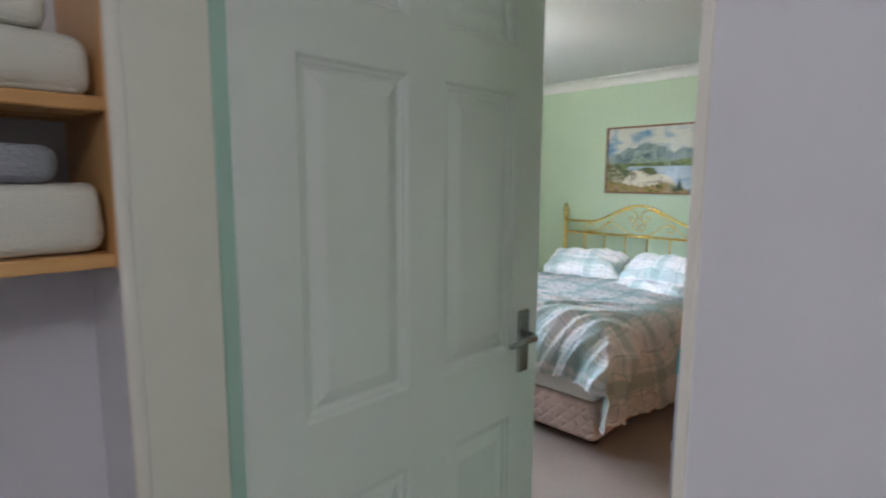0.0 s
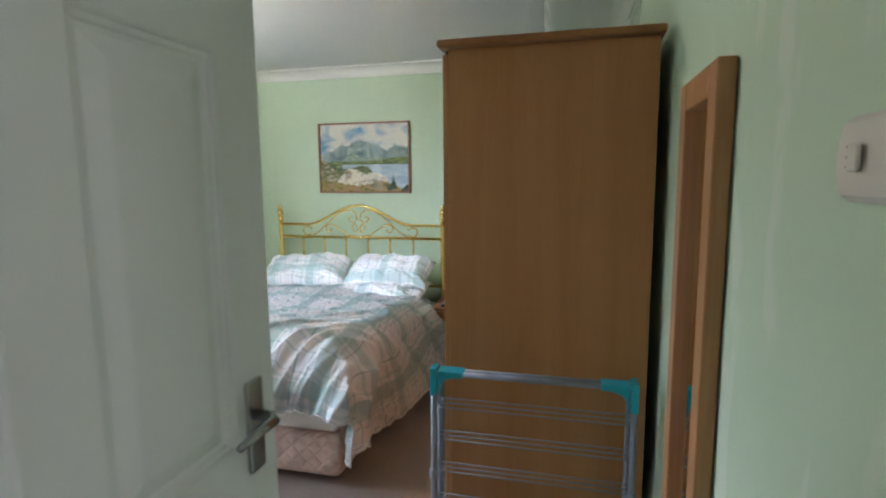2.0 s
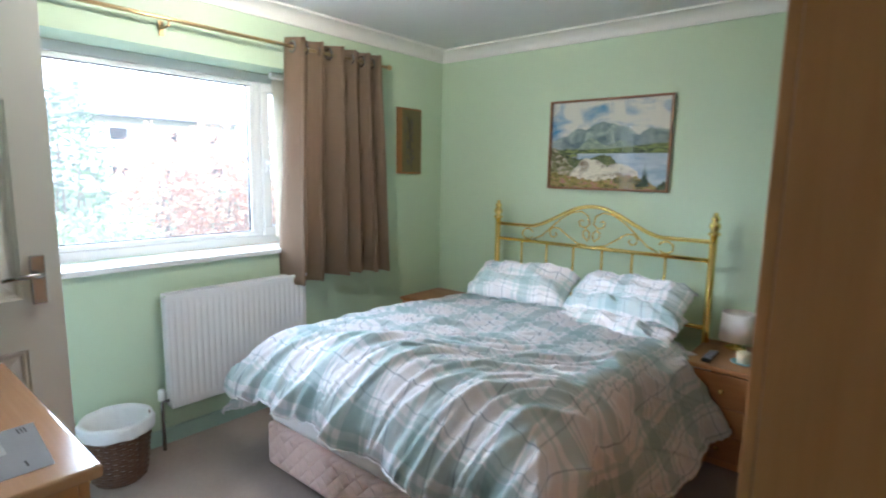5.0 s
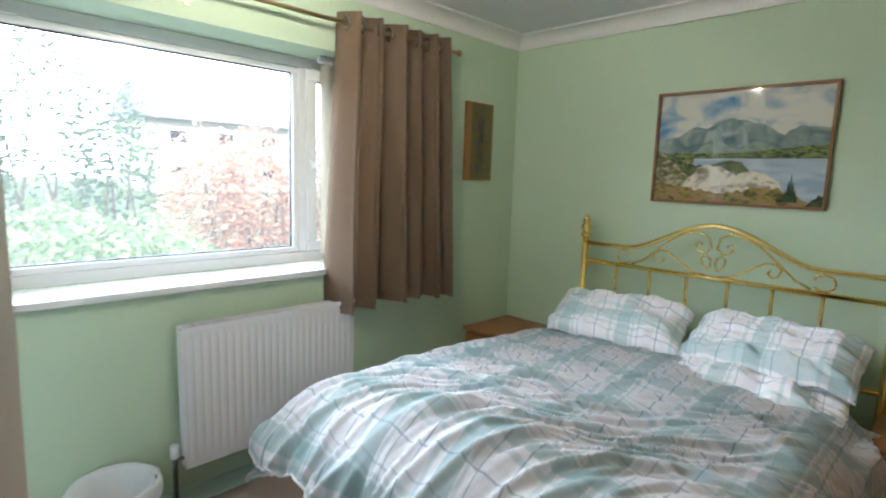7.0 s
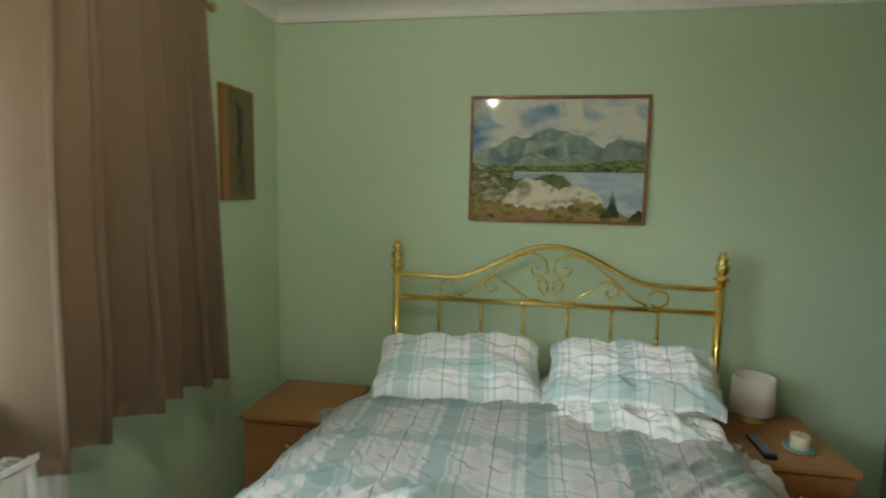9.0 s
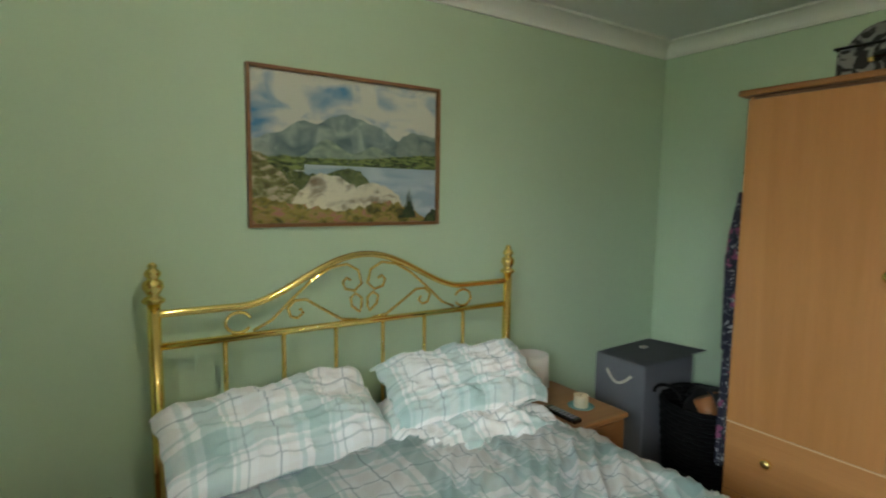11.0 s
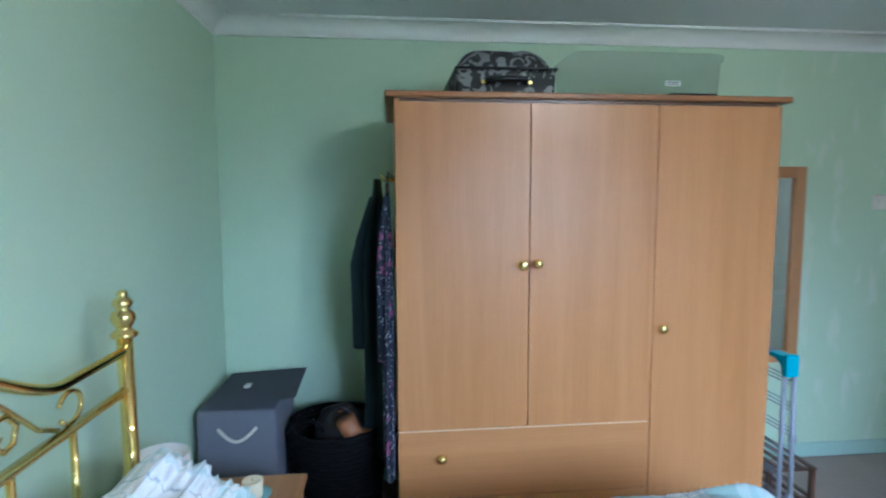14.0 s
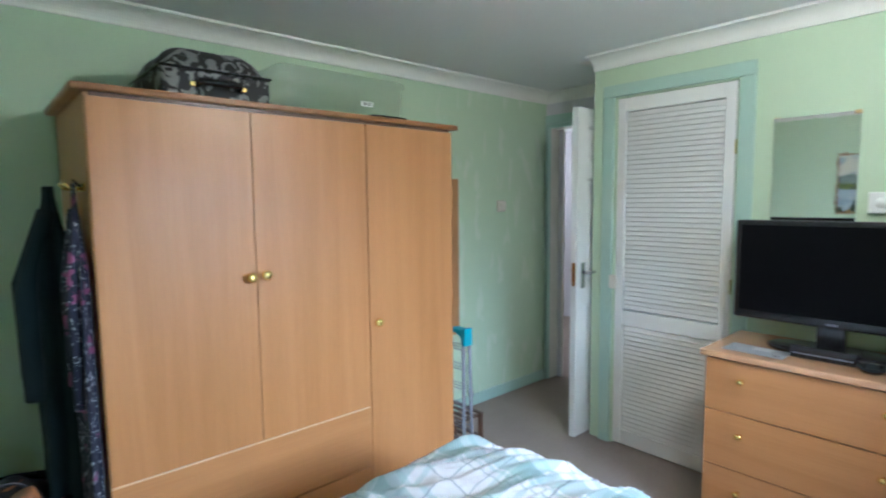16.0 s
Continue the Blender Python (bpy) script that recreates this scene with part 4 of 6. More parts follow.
def curtain(x0, x1, b0, b1, seed, label):
    z0, z1, yc = 0.785, 2.165, 4.515
    c = thing("curtain", ((x0 + x1) / 2, yc, z0), label, "curtain", "curtains at the window")
    bm = bm_new()

    def fn(u, v):
        t = 1 - v
        x = (x0 + (x1 - x0) * u) * (1 - t) + (b0 + (b1 - b0) * u) * t
        wob = 0.25 * noise.noise(Vector((u * 3 + seed, t * 1.5, 0))) * t
        ph = 12.0 * math.pi * (u + 0.035 * math.sin(6.0 * u + seed) + 0.012 * math.sin(23 * u)) + wob * 4 + 3.3
        amp = 0.058 * (0.85 + 0.35 * t) * (0.95 + 0.16 * math.sin(4.3 * u * math.pi + 2 * seed))
        y = yc - amp * (math.sin(ph) + 0.18 * math.sin(2 * ph + 0.6)) + 0.014 * noise.noise(Vector((u * 9, t * 3, seed)))
        x += 0.020 * math.sin(2 * ph) + 0.012 * noise.noise(Vector((u * 6, t * 2.5, seed + 4))) * t
        return Vector((x, y, z1 - t * (z1 - z0 + 0.009 * math.sin(7.1 * u + seed) + 0.006 * math.sin(ph))))

    grid(bm, 130, 26, fn)
    bmesh.ops.solidify(bm, geom=bm.faces[:], thickness=0.003)
    cl = part("cloth", bm, TAUPE, c, smooth=True)
    for k in range(8):
        u = (k + 0.02) / 8.0 + 0.0
        x = x0 + (x1 - x0) * u
        ring = [(x + 0.004, yc + 0.03 * math.cos(a) * 0.9, 2.112 + 0.03 * math.sin(a)) for a in [2 * math.pi * q / 20 for q in range(20)]]
        part("eyelet", tube(bm_new(), ring, 0.005, 8, closed=True), CHROME, c, "dark chrome eyelet ring", True)
    return c


curtain(4.165, 4.83, 4.10, 4.90, 1.0, "taupe eyelet curtain gathered beside the window")
curtain(2.30, 2.80, 2.28, 2.84, 5.0, "taupe eyelet curtain gathered behind the open door")
rod = thing("curtain_rod", (3.6, 4.515, 2.112), "slim antique brass curtain rod on brackets", "curtain rod")
part("pole", tube(bm_new(), [(2.26, 4.515, 2.112), (4.90, 4.515, 2.112)], 0.0095, 14), RODM, rod, smooth=True)
for x, s in ((2.26, -1), (4.90, 1)):
    part("finial", lathe(bm_new(), (x, 4.515, 2.112), [(0.0095, -0.004 * s), (0.016, 0.004 * s), (0.018, 0.016 * s), (0.012, 0.026 * s), (0.0, 0.03 * s)], 16, "X"), RODM, rod, smooth=True)
for x in (2.36, 3.514, 4.80):
    b = bm_new()
    tube(b, [(x, YN, 2.085), (x, 4.515, 2.085), (x, 4.515, 2.103)], 0.006, 8)
    box(b, x - 0.012, x + 0.012, YN - 0.006, YN, 2.05, 2.12, 0.002)
    part("bracket", b, RODM, rod)

RADW = material("white_radiator_enamel", (0.80, 0.79, 0.80), 0.35, vary=0.02, scale=6, bump=0.0)


def radiator():
    x0, x1, z0, z1, yf, yb = 3.425, 4.225, 0.245, 0.835, 4.505, 4.565
    r = thing("radiator", ((x0 + x1) / 2, yf, z0), "white ribbed steel panel radiator under the window", "radiator")
    bm = bm_new()
    n = 24
    prof = []
    for k in range(n * 8 + 1):
        u = k / (n * 8)
        ph = (u * n) % 1.0
        prof.append((x0 + 0.012 + (x1 - x0 - 0.024) * u, 0.0042 * smoothstep(0.1, 0.3, ph) * (1 - smoothstep(0.7, 0.9, ph))))

    def fn(u, v):
        x, d = prof[min(len(prof) - 1, int(round(u * n * 8)))]
        z = z0 + 0.01 + (z1 - z0 - 0.02) * v
        e = smoothstep(0.05, 0.085, v) * (1 - smoothstep(0.915, 0.95, v))
        return Vector((x, yf + 0.004 - d * e, z))

    grid(bm, n * 8, 40, fn)
    part("front_panel", bm, RADW, r, smooth=True)
    body = bm_new()
    box(body, x0, x1, yf + 0.0045, yf + 0.018, z0, z1 - 0.012, 0.005, 2)
    part("panel_body", body, RADW, r)
    top = bm_new()
    box(top, x0 - 0.002, x1 + 0.002, yf - 0.002, yf + 0.004, z1 - 0.018, z1, 0.002)
    box(top, x0 - 0.002, x1 + 0.002, yb - 0.006, yb, z1 - 0.018, z1, 0.002)
    for k in range(40):
        x = x0 + 0.01 + (x1 - x0 - 0.02) * k / 39
        box(top, x - 0.003, x + 0.003, yf + 0.004, yb - 0.006, z1 - 0.008, z1 - 0.002)
    part("top_grille", top, RADW, r)
    for x in (x0, x1 - 0.004):
        part("side_panel", one_box(x - 0.002, x + 0.006, yf + 0.019, yb, z0 + 0.01, z1 - 0.019, 0.001), RADW, r)
    for x, s in ((x0, -1), (x1, 1)):
        v = bm_new()
        tube(v, [(x, yf + 0.03, z0 + 0.05), (x + s * 0.035, yf + 0.03, z0 + 0.05), (x + s * 0.035, yf + 0.03, 0.0)], 0.009, 10)
        p = part("valve", v, CHROME, r, "small chrome valve and pipe", True)
        part("valve_cap", lathe(bm_new(), (x + s * 0.035, yf + 0.03, z0 + 0.06), [(0.012, 0.0), (0.017, 0.004), (0.017, 0.05), (0.013, 0.056), (0.0, 0.057)], 16), UPVC, p, "white plastic valve cap", True)
    for x in (x0 + 0.12, x1 - 0.12):
        part("wall_bracket", one_box(x - 0.015, x + 0.015, yb, YN, z0 + 0.1, z1 - 0.08), RADW, r)


radiator()

# ---- pictures ----
def frame_bars(plane_x, y0, y1, z0, z1, w, d0, d1):
    """Picture frame on an east wall between depths d0 and d1 in x."""
    bm = bm_new()
    box(bm, d0, d1, y0, y0 + w, z0, z1, 0.003, 2)
    box(bm, d0, d1, y1 - w, y1, z0, z1, 0.003, 2)
    box(bm, d0, d1, y0 + w, y1 - w, z0, z0 + w, 0.003, 2)
    box(bm, d0, d1, y0 + w, y1 - w, z1 - w, z1, 0.003, 2)
    return bm


def paint(name, a, b, scale, detail=6, stretch=(1, 1, 1), spread=(0.38, 0.62), c=None):
    """Brushed picture paint between two or three colours."""
    m = bpy.data.materials.new(name)
    m.use_nodes = True
    n, l = m.node_tree.nodes, m.node_tree.links
    tc, mp, nz, r = n.new("ShaderNodeTexCoord"), n.new("ShaderNodeMapping"), n.new("ShaderNodeTexNoise"), n.new("ShaderNodeValToRGB")
    mp.inputs["Scale"].default_value = stretch
    l.new(tc.outputs["Object"], mp.inputs[0])
    l.new(mp.outputs[0], nz.inputs["Vector"])
    nz.inputs["Scale"].default_value, nz.inputs["Detail"].default_value, nz.inputs["Distortion"].default_value = scale, detail, 0.6
    l.new(nz.outputs[0], r.inputs[0])
    e = r.color_ramp.elements
    e[0].position, e[0].color = spread[0], (*a, 1)
    e[1].position, e[1].color = spread[1], (*b, 1)
    if c:
        q = e.new((spread[0] + spread[1]) / 2)
        q.color = (*c, 1)
    l.new(r.outputs[0], n["Principled BSDF"].inputs["Base Color"])
    n["Principled BSDF"].inputs["Roughness"].default_value = 0.7
    return m


def painting():
    yl, yr, z0, z1 = 3.657, 2.882, 1.345, 1.903
    w, h = yl - yr, z1 - z0
    p = thing("painting", (XE, (yl + yr) / 2, z0), "framed landscape painting of mountains, lake and pale rocks", "painting")
    part("frame", frame_bars(XE, yr, yl, z0, z1, 0.013, XE - 0.024, XE - 0.002), DARKOAK, p, "thin dark wooden frame")
    iw, ih, ya, za = w - 0.026, h - 0.026, yl - 0.013, z0 + 0.013
    level = [0]

    def layer(name, top, bottom, mat, u0=0.0, u1=1.0, n=60):
        level[0] += 1
        x = XE - 0.004 - 0.0006 * level[0]
        bm = bm_new()
        rows = []
        for k in range(n + 1):
            u = u0 + (u1 - u0) * k / n
            t, b = min(1.0, max(0.0, top(u))), min(1.0, max(0.0, bottom(u)))
            if t <= b:
                t = b + 0.0005
            rows.append((bm.verts.new((x, ya - u * iw, za + b * ih)), bm.verts.new((x, ya - u * iw, za + t * ih))))
        for a, b in zip(rows, rows[1:]):
            bm.faces.new((a[0], b[0], b[1], a[1]))
        part(name, bm, mat, p)

    rough = lambda u, s, a: a * noise.noise(Vector((u * s, s * 0.37, 2.0))) + a * 0.5 * noise.noise(Vector((u * s * 2.7, s, 4.0)))
    bump = lambda u, c, w_, a: a * math.exp(-((u - c) / w_) ** 2)
    tri = lambda u, c, w_, a: a * max(0.0, 1 - abs(u - c) / w_)
    def line(*knots):
        def fn(u):
            for (a, p), (b, q) in zip(knots, knots[1:]):
                if u <= b:
                    return p + (q - p) * smoothstep(a, b, u)
            return knots[-1][1]
        return fn

    ridge = line((0.0, 0.55), (0.1, 0.60), (0.25, 0.69), (0.31, 0.67), (0.40, 0.735), (0.46, 0.765), (0.53, 0.735), (0.65, 0.69), (0.77, 0.60), (1.0, 0.55))
    shoulder = line((0.55, 0.48), (0.74, 0.56), (0.80, 0.64), (0.85, 0.675), (0.93, 0.66), (1.0, 0.655))
    slope = line((0.0, 0.40), (0.22, 0.46), (0.36, 0.57), (0.5, 0.50), (0.62, 0.55), (0.75, 0.47), (1.0, 0.44))
    boulder = line((0.17, 0.10), (0.23, 0.22), (0.29, 0.315), (0.34, 0.345), (0.42, 0.325), (0.50, 0.28), (0.56, 0.12))
    boulder2 = line((0.48, 0.14), (0.53, 0.265), (0.60, 0.285), (0.69, 0.26), (0.76, 0.20), (0.80, 0.10))
    layer("sky", lambda u: 1, lambda u: 0, paint("picture_sky", (0.10, 0.27, 0.50), (0.74, 0.70, 0.62), 6.5, 4, (1, 1, 1.6), (0.30, 0.52)))
    layer("far_mountain", lambda u: ridge(u) + rough(u, 9, 0.012) + rough(u, 31, 0.006), lambda u: 0.4, paint("picture_far_mountain", (0.12, 0.17, 0.19), (0.42, 0.47, 0.42), 13, 7, (1, 1, 1.25), (0.34, 0.64), (0.24, 0.30, 0.29)))
    layer("right_mountain", lambda u: shoulder(u) + rough(u, 22, 0.008), lambda u: 0.4, paint("picture_right_mountain", (0.13, 0.18, 0.19), (0.36, 0.41, 0.36), 15, 6, (1, 1, 1.2), (0.33, 0.64)), 0.55, 1.0)
    layer("near_mountain", lambda u: slope(u) + rough(u, 12, 0.02), lambda u: 0.4, paint("picture_near_mountain", (0.17, 0.23, 0.19), (0.40, 0.46, 0.33), 16, 6, (1, 1, 1.6), (0.35, 0.62), (0.28, 0.34, 0.27)))
    layer("green_shore", lambda u: 0.45 + 0.06 * smoothstep(0.45, 1.0, u) + rough(u, 16, 0.012), lambda u: 0.36, paint("picture_shore", (0.035, 0.055, 0.025), (0.26, 0.31, 0.09), 30, 5, (1, 1, 3), (0.38, 0.62)))
    layer("lake", lambda u: 0.40, lambda u: 0.0, paint("picture_lake", (0.36, 0.44, 0.54), (0.55, 0.60, 0.65), 5, 3, (1, 1, 5)), 0.25, 1.0)
    layer("dark_wood", lambda u: 0.335 + 0.08 * (1 - smoothstep(0.05, 0.3, u)) + bump(u, 0.48, 0.09, 0.05) - 0.30 * smoothstep(0.54, 0.74, u) + rough(u, 40, 0.02), lambda u: 0.0, paint("picture_wood", (0.04, 0.06, 0.02), (0.20, 0.22, 0.08), 35, 5), 0.0, 0.82)
    layer("left_bank", lambda u: 0.47 - 0.3 * smoothstep(0.0, 0.30, u) + rough(u, 20, 0.03), lambda u: 0.0, paint("picture_bank", (0.12, 0.10, 0.035), (0.55, 0.45, 0.33), 22, 6, (1, 1, 2), (0.36, 0.6), (0.22, 0.22, 0.08)), 0.0, 0.34)
    layer("pale_rock", lambda u: boulder(u) + rough(u, 14, 0.02) + rough(u, 40, 0.01), lambda u: 0.02, paint("picture_rock", (0.26, 0.19, 0.12), (0.80, 0.72, 0.58), 17, 7, (1, 1, 1.6), (0.28, 0.50)), 0.17, 0.57)
    layer("second_rock", lambda u: boulder2(u) + rough(u, 17, 0.02) + rough(u, 45, 0.01), lambda u: 0.02, paint("picture_second_rock", (0.22, 0.16, 0.10), (0.76, 0.68, 0.54), 19, 7, (1, 1, 1.5), (0.32, 0.52)), 0.48, 0.80)
    layer("heather", lambda u: 0.13 + 0.04 * math.sin(u * 9 + 1) + rough(u, 26, 0.035) - 0.10 * smoothstep(0.65, 0.95, u), lambda u: 0.0, paint("picture_heather", (0.09, 0.08, 0.02), (0.44, 0.20, 0.15), 26, 6, (1, 1, 1.5), (0.34, 0.64), (0.34, 0.27, 0.06)))
    layer("fir_tree", lambda u: 0.05 + tri(u, 0.83, 0.042, 0.24) * (0.75 + 0.25 * math.cos((u - 0.83) * 500)) + rough(u, 120, 0.02), lambda u: 0.03, paint("picture_fir", (0.012, 0.03, 0.012), (0.05, 0.08, 0.03), 40), 0.76, 0.87)
    layer("dark_bush", lambda u: 0.09 * smoothstep(0.9, 0.98, u) + rough(u, 60, 0.02), lambda u: 0.0, paint("picture_bush", (0.02, 0.03, 0.012), (0.08, 0.10, 0.03), 40), 0.9, 1.0)
    gl = part("glazing", one_box(XE - 0.0165, XE - 0.015, yr + 0.012, yl - 0.012, z0 + 0.012, z1 - 0.012), PICGLASS, p, "clear picture glass")
    gl.visible_shadow = False


DARKOAK = wood("dark_oak_frame", (0.30, 0.14, 0.055), (0.18, 0.08, 0.03), along=1)
painting()


def pressed_flower_panel():
    x0, x1, z0, z1 = 5.062, 5.308, 1.423, 1.885
    p = thing("flower_panel", ((x0 + x1) / 2, YN, z0), "narrow wooden panel with dark carved flower spray", "picture")
    part("board", one_box(x0, x1, YN - 0.02, YN - 0.002, z0, z1, 0.003), DARKOAKV, p)
    part("inlay", one_box(x0 + 0.045, x1 - 0.012, YN - 0.0225, YN - 0.0202, z0 + 0.012, z1 - 0.012), OLIVE, p, "olive fabric inlay")
    rng = random.Random(4)
    stem = bm_new()
    tube(stem, [(5.20, YN - 0.025, z0 + 0.03), (5.185, YN - 0.025, 1.60), (5.17, YN - 0.025, 1.80)], 0.003, 6)
    part("stem", stem, PEWTER, p)
    for k in range(22):
        t = k / 21
        cx, cz = 5.19 - 0.025 * t + rng.uniform(-0.045, 0.045), 1.50 + 0.31 * t
        f = bm_new()
        petals = 6
        for q in range(petals):
            a = 2 * math.pi * q / petals + rng.random()
            r = rng.uniform(0.012, 0.02)
            vs = [f.verts.new((cx + r * s * math.cos(a + o), YN - 0.024 - e, cz + r * s * math.sin(a + o))) for s, o, e in ((0.1, 0, 0.001), (0.7, 0.4, 0.004), (1.0, 0, 0.006), (0.7, -0.4, 0.004))]
            f.faces.new(vs)
        bmesh.ops.solidify(f, geom=f.faces[:], thickness=0.0012)
        part("flower", f, PEWTER, p)


DARKOAKV = wood("orange_brown_board", (0.34, 0.17, 0.05), (0.24, 0.11, 0.03), along=2)
OLIVE = material("olive_fabric", (0.16, 0.14, 0.06), 0.8, vary=0.1)
PEWTER = material("dark_pewter_leaves", (0.10, 0.10, 0.085), 0.5, 0.3)
pressed_flower_panel()

# ---- beside the bed ----
def bedside_table(name, x0, x1, y0, y1, top, label):
    b = thing("bedside_table", ((x0 + x1) / 2, (y0 + y1) / 2, 0), label, "bedside table", "bedside tables")
    part("top", one_box(x0 - 0.012, x1 + 0.005, y0 - 0.01, y1 + 0.01, top - 0.022, top, 0.006, 2), OAK_EDGE_Y, b)
    for ya, yb in ((y0, y0 + 0.016), (y1 - 0.016, y1)):
        part("side_panel", one_box(x0 + 0.016, x1, ya, yb, 0, top - 0.023), OAK, b)
    part("back_panel", one_box(x1 - 0.008, x1, y0 + 0.016, y1 - 0.016, 0.04, top - 0.023), OAK, b)
    part("plinth", one_box(x0 + 0.05, x0 + 0.066, y0 + 0.016, y1 - 0.016, 0, 0.06), OAK_Y, b)
    zs = [0.065, 0.215, 0.365, top - 0.028]
    for a, c in zip(zs, zs[1:]):
        d = part("drawer_front", one_box(x0, x0 + 0.016, y0 + 0.001, y1 - 0.001, a, c - 0.004, 0.002), OAK_EDGE_Y, b)
        part("knob", lathe(bm_new(), (x0, (y0 + y1) / 2, (a + c) / 2), [(0.006, 0.001), (0.006, -0.01), (0.012, -0.018), (0.012, -0.024), (0.0, -0.029)], 14, "X"), BRASS, d, "small brass knob", True)
    return b


bedside_table("a", 5.05, 5.50, 2.235, 2.59, 0.555, "oak-effect bedside table carrying the lamp")
bedside_table("b", 5.03, 5.44, 4.10, 4.50, 0.555, "bare oak-effect bedside table in the window corner")

SHADE = material("pale_pink_lampshade_fabric", (0.80, 0.76, 0.72), 0.8, vary=0.05, scale=10, bump=0.2, bump_scale=500)
lamp = thing("table_lamp", (5.42, 2.44, 0.555), "small bedside lamp with pale drum shade and brass base", "lamp")
sh = bm_new()
lathe(sh, (5.42, 2.44, 0.60), [(0.084, 0.0), (0.078, 0.145)], 36)
bmesh.ops.delete(sh, geom=[f for f in sh.faces if len(f.verts) > 4], context="FACES")
bmesh.ops.solidify(sh, geom=sh.faces[:], thickness=0.002)
part("shade", sh, SHADE, lamp, smooth=True)
part("base", lathe(bm_new(), (5.42, 2.44, 0.555), [(0.0, 0.0), (0.05, 0.0), (0.05, 0.006), (0.02, 0.012), (0.012, 0.02), (0.018, 0.032), (0.012, 0.044), (0.008, 0.07), (0.0, 0.071)], 24), BRASS, lamp, smooth=True)

WAX = material("cream_candle_wax", (0.72, 0.62, 0.42), 0.5, vary=0.05)
SAUCER = material("blue_green_glass_saucer", (0.25, 0.42, 0.42), 0.2)
candle = thing("candle", (5.185, 2.36, 0.555), "short cream candle on a blue-green saucer", "candle")
part("saucer", lathe(bm_new(), (5.185, 2.36, 0.555), [(0.0, 0.0), (0.035, 0.0), (0.055, 0.006), (0.057, 0.009), (0.036, 0.004), (0.0, 0.004)], 28), SAUCER, candle, "blue-green glass saucer", True)
part("wax", lathe(bm_new(), (5.185, 2.36, 0.5595), [(0.0, 0.0), (0.03, 0.0), (0.032, 0.05), (0.03, 0.053), (0.024, 0.049), (0.0, 0.047)], 24), WAX, candle, smooth=True)
part("wick", tube(bm_new(), [(5.185, 2.36, 0.606), (5.186, 2.36, 0.616)], 0.0012, 6), BLACK, candle)
rc = thing("remote_control", (5.16, 2.50, 0.555), "black plastic remote control lying on the bedside table", "remote control")
part("body", one_box(5.07, 5.25, 2.478, 2.522, 0.5555, 0.574, 0.006, 2), BLACK, rc)
kb = bm_new()
for i in range(7):
    for j in range(3):
        box(kb, 5.09 + i * 0.02, 5.101 + i * 0.02, 2.484 + j * 0.013, 2.493 + j * 0.013, 0.5742, 0.576)
part("keypad", kb, STEEL, rc, "grey rubber keys")

# ---- laundry corner ----
GREYF = material("grey_woven_hamper_fabric", (0.15, 0.153, 0.175), 0.9, vary=0.18, scale=30, bump=0.4, bump_scale=500)
ROPE = material("cream_rope", (0.62, 0.58, 0.50), 0.8, vary=0.1)
ham = thing("laundry_hamper", (5.37, 1.67, 0), "dark grey fabric laundry hamper with lid and rope handle", "hamper")
hb = bm_new()
box(hb, 5.215, 5.525, 1.47, 1.875, 0.0, 0.645, 0.012, 3)
part("body", hb, GREYF, ham)
lid = bm_new()
grid(lid, 12, 12, lambda u, v: Vector((5.155 + 0.35 * u - 0.02 * v, 1.45 + 0.42 * v, 0.680 - 0.018 * u + 0.010 * v * (1 - u) - 0.008 * math.sin(u * 3) * v)))
bmesh.ops.solidify(lid, geom=lid.faces[:], thickness=0.014)
part("lid", lid, GREYF, ham, "grey lid lifted at one corner", True)
part("lid_tab", one_box(5.36, 5.385, 1.66, 1.70, 0.674, 0.684, 0.002), ROPE, ham, "small cream tab")
part("rope_handle", tube(bm_new(), [(5.44 - 0.15 * t, 1.882 + 0.012 * math.sin(math.pi * t), 0.575 - 0.05 * math.sin(math.pi * t)) for t in [k / 14 for k in range(15)]], 0.007, 8), ROPE, ham, "cream rope handle", True)

BWEAVE = material("black_wicker", (0.005, 0.005, 0.0055), 0.9, vary=0.25, scale=40, spec=0.12)
bk = thing("wicker_basket", (4.98, 1.72, 0), "black wicker basket filled with bags and shoes", "basket")
coil = []
for q in range(24 * 56):
    a, k = 2 * math.pi * q / 56, q / 56
    rr = 0.165 + 0.035 * k / 23 + 0.004 * math.cos(14.5 * a)
    coil.append((4.985 + rr * math.cos(a), 1.72 + rr * 0.95 * math.sin(a), 0.012 + k * 0.0215))
part("woven_wall", tube(bm_new(), coil, 0.0125, 6), BWEAVE, bk, smooth=True)
part("basket_floor", lathe(bm_new(), (4.985, 1.72, 0.002), [(0.0, 0.0), (0.16, 0.0), (0.16, 0.012), (0.0, 0.012)], 30), BWEAVE, bk)
part("rim_handle", tube(bm_new(), [(5.10 + 0.07 * math.cos(a), 1.86, 0.535 + 0.05 * math.sin(a)) for a in [math.pi * q / 12 for q in range(13)]], 0.008, 8), BWEAVE, bk, "curved rim handle", True)
LEATHER = material("black_bag_leather", (0.010, 0.009, 0.010), 0.45, vary=0.2, scale=10)
TAN = material("tan_leather", (0.30, 0.12, 0.045), 0.42, vary=0.2, scale=12)


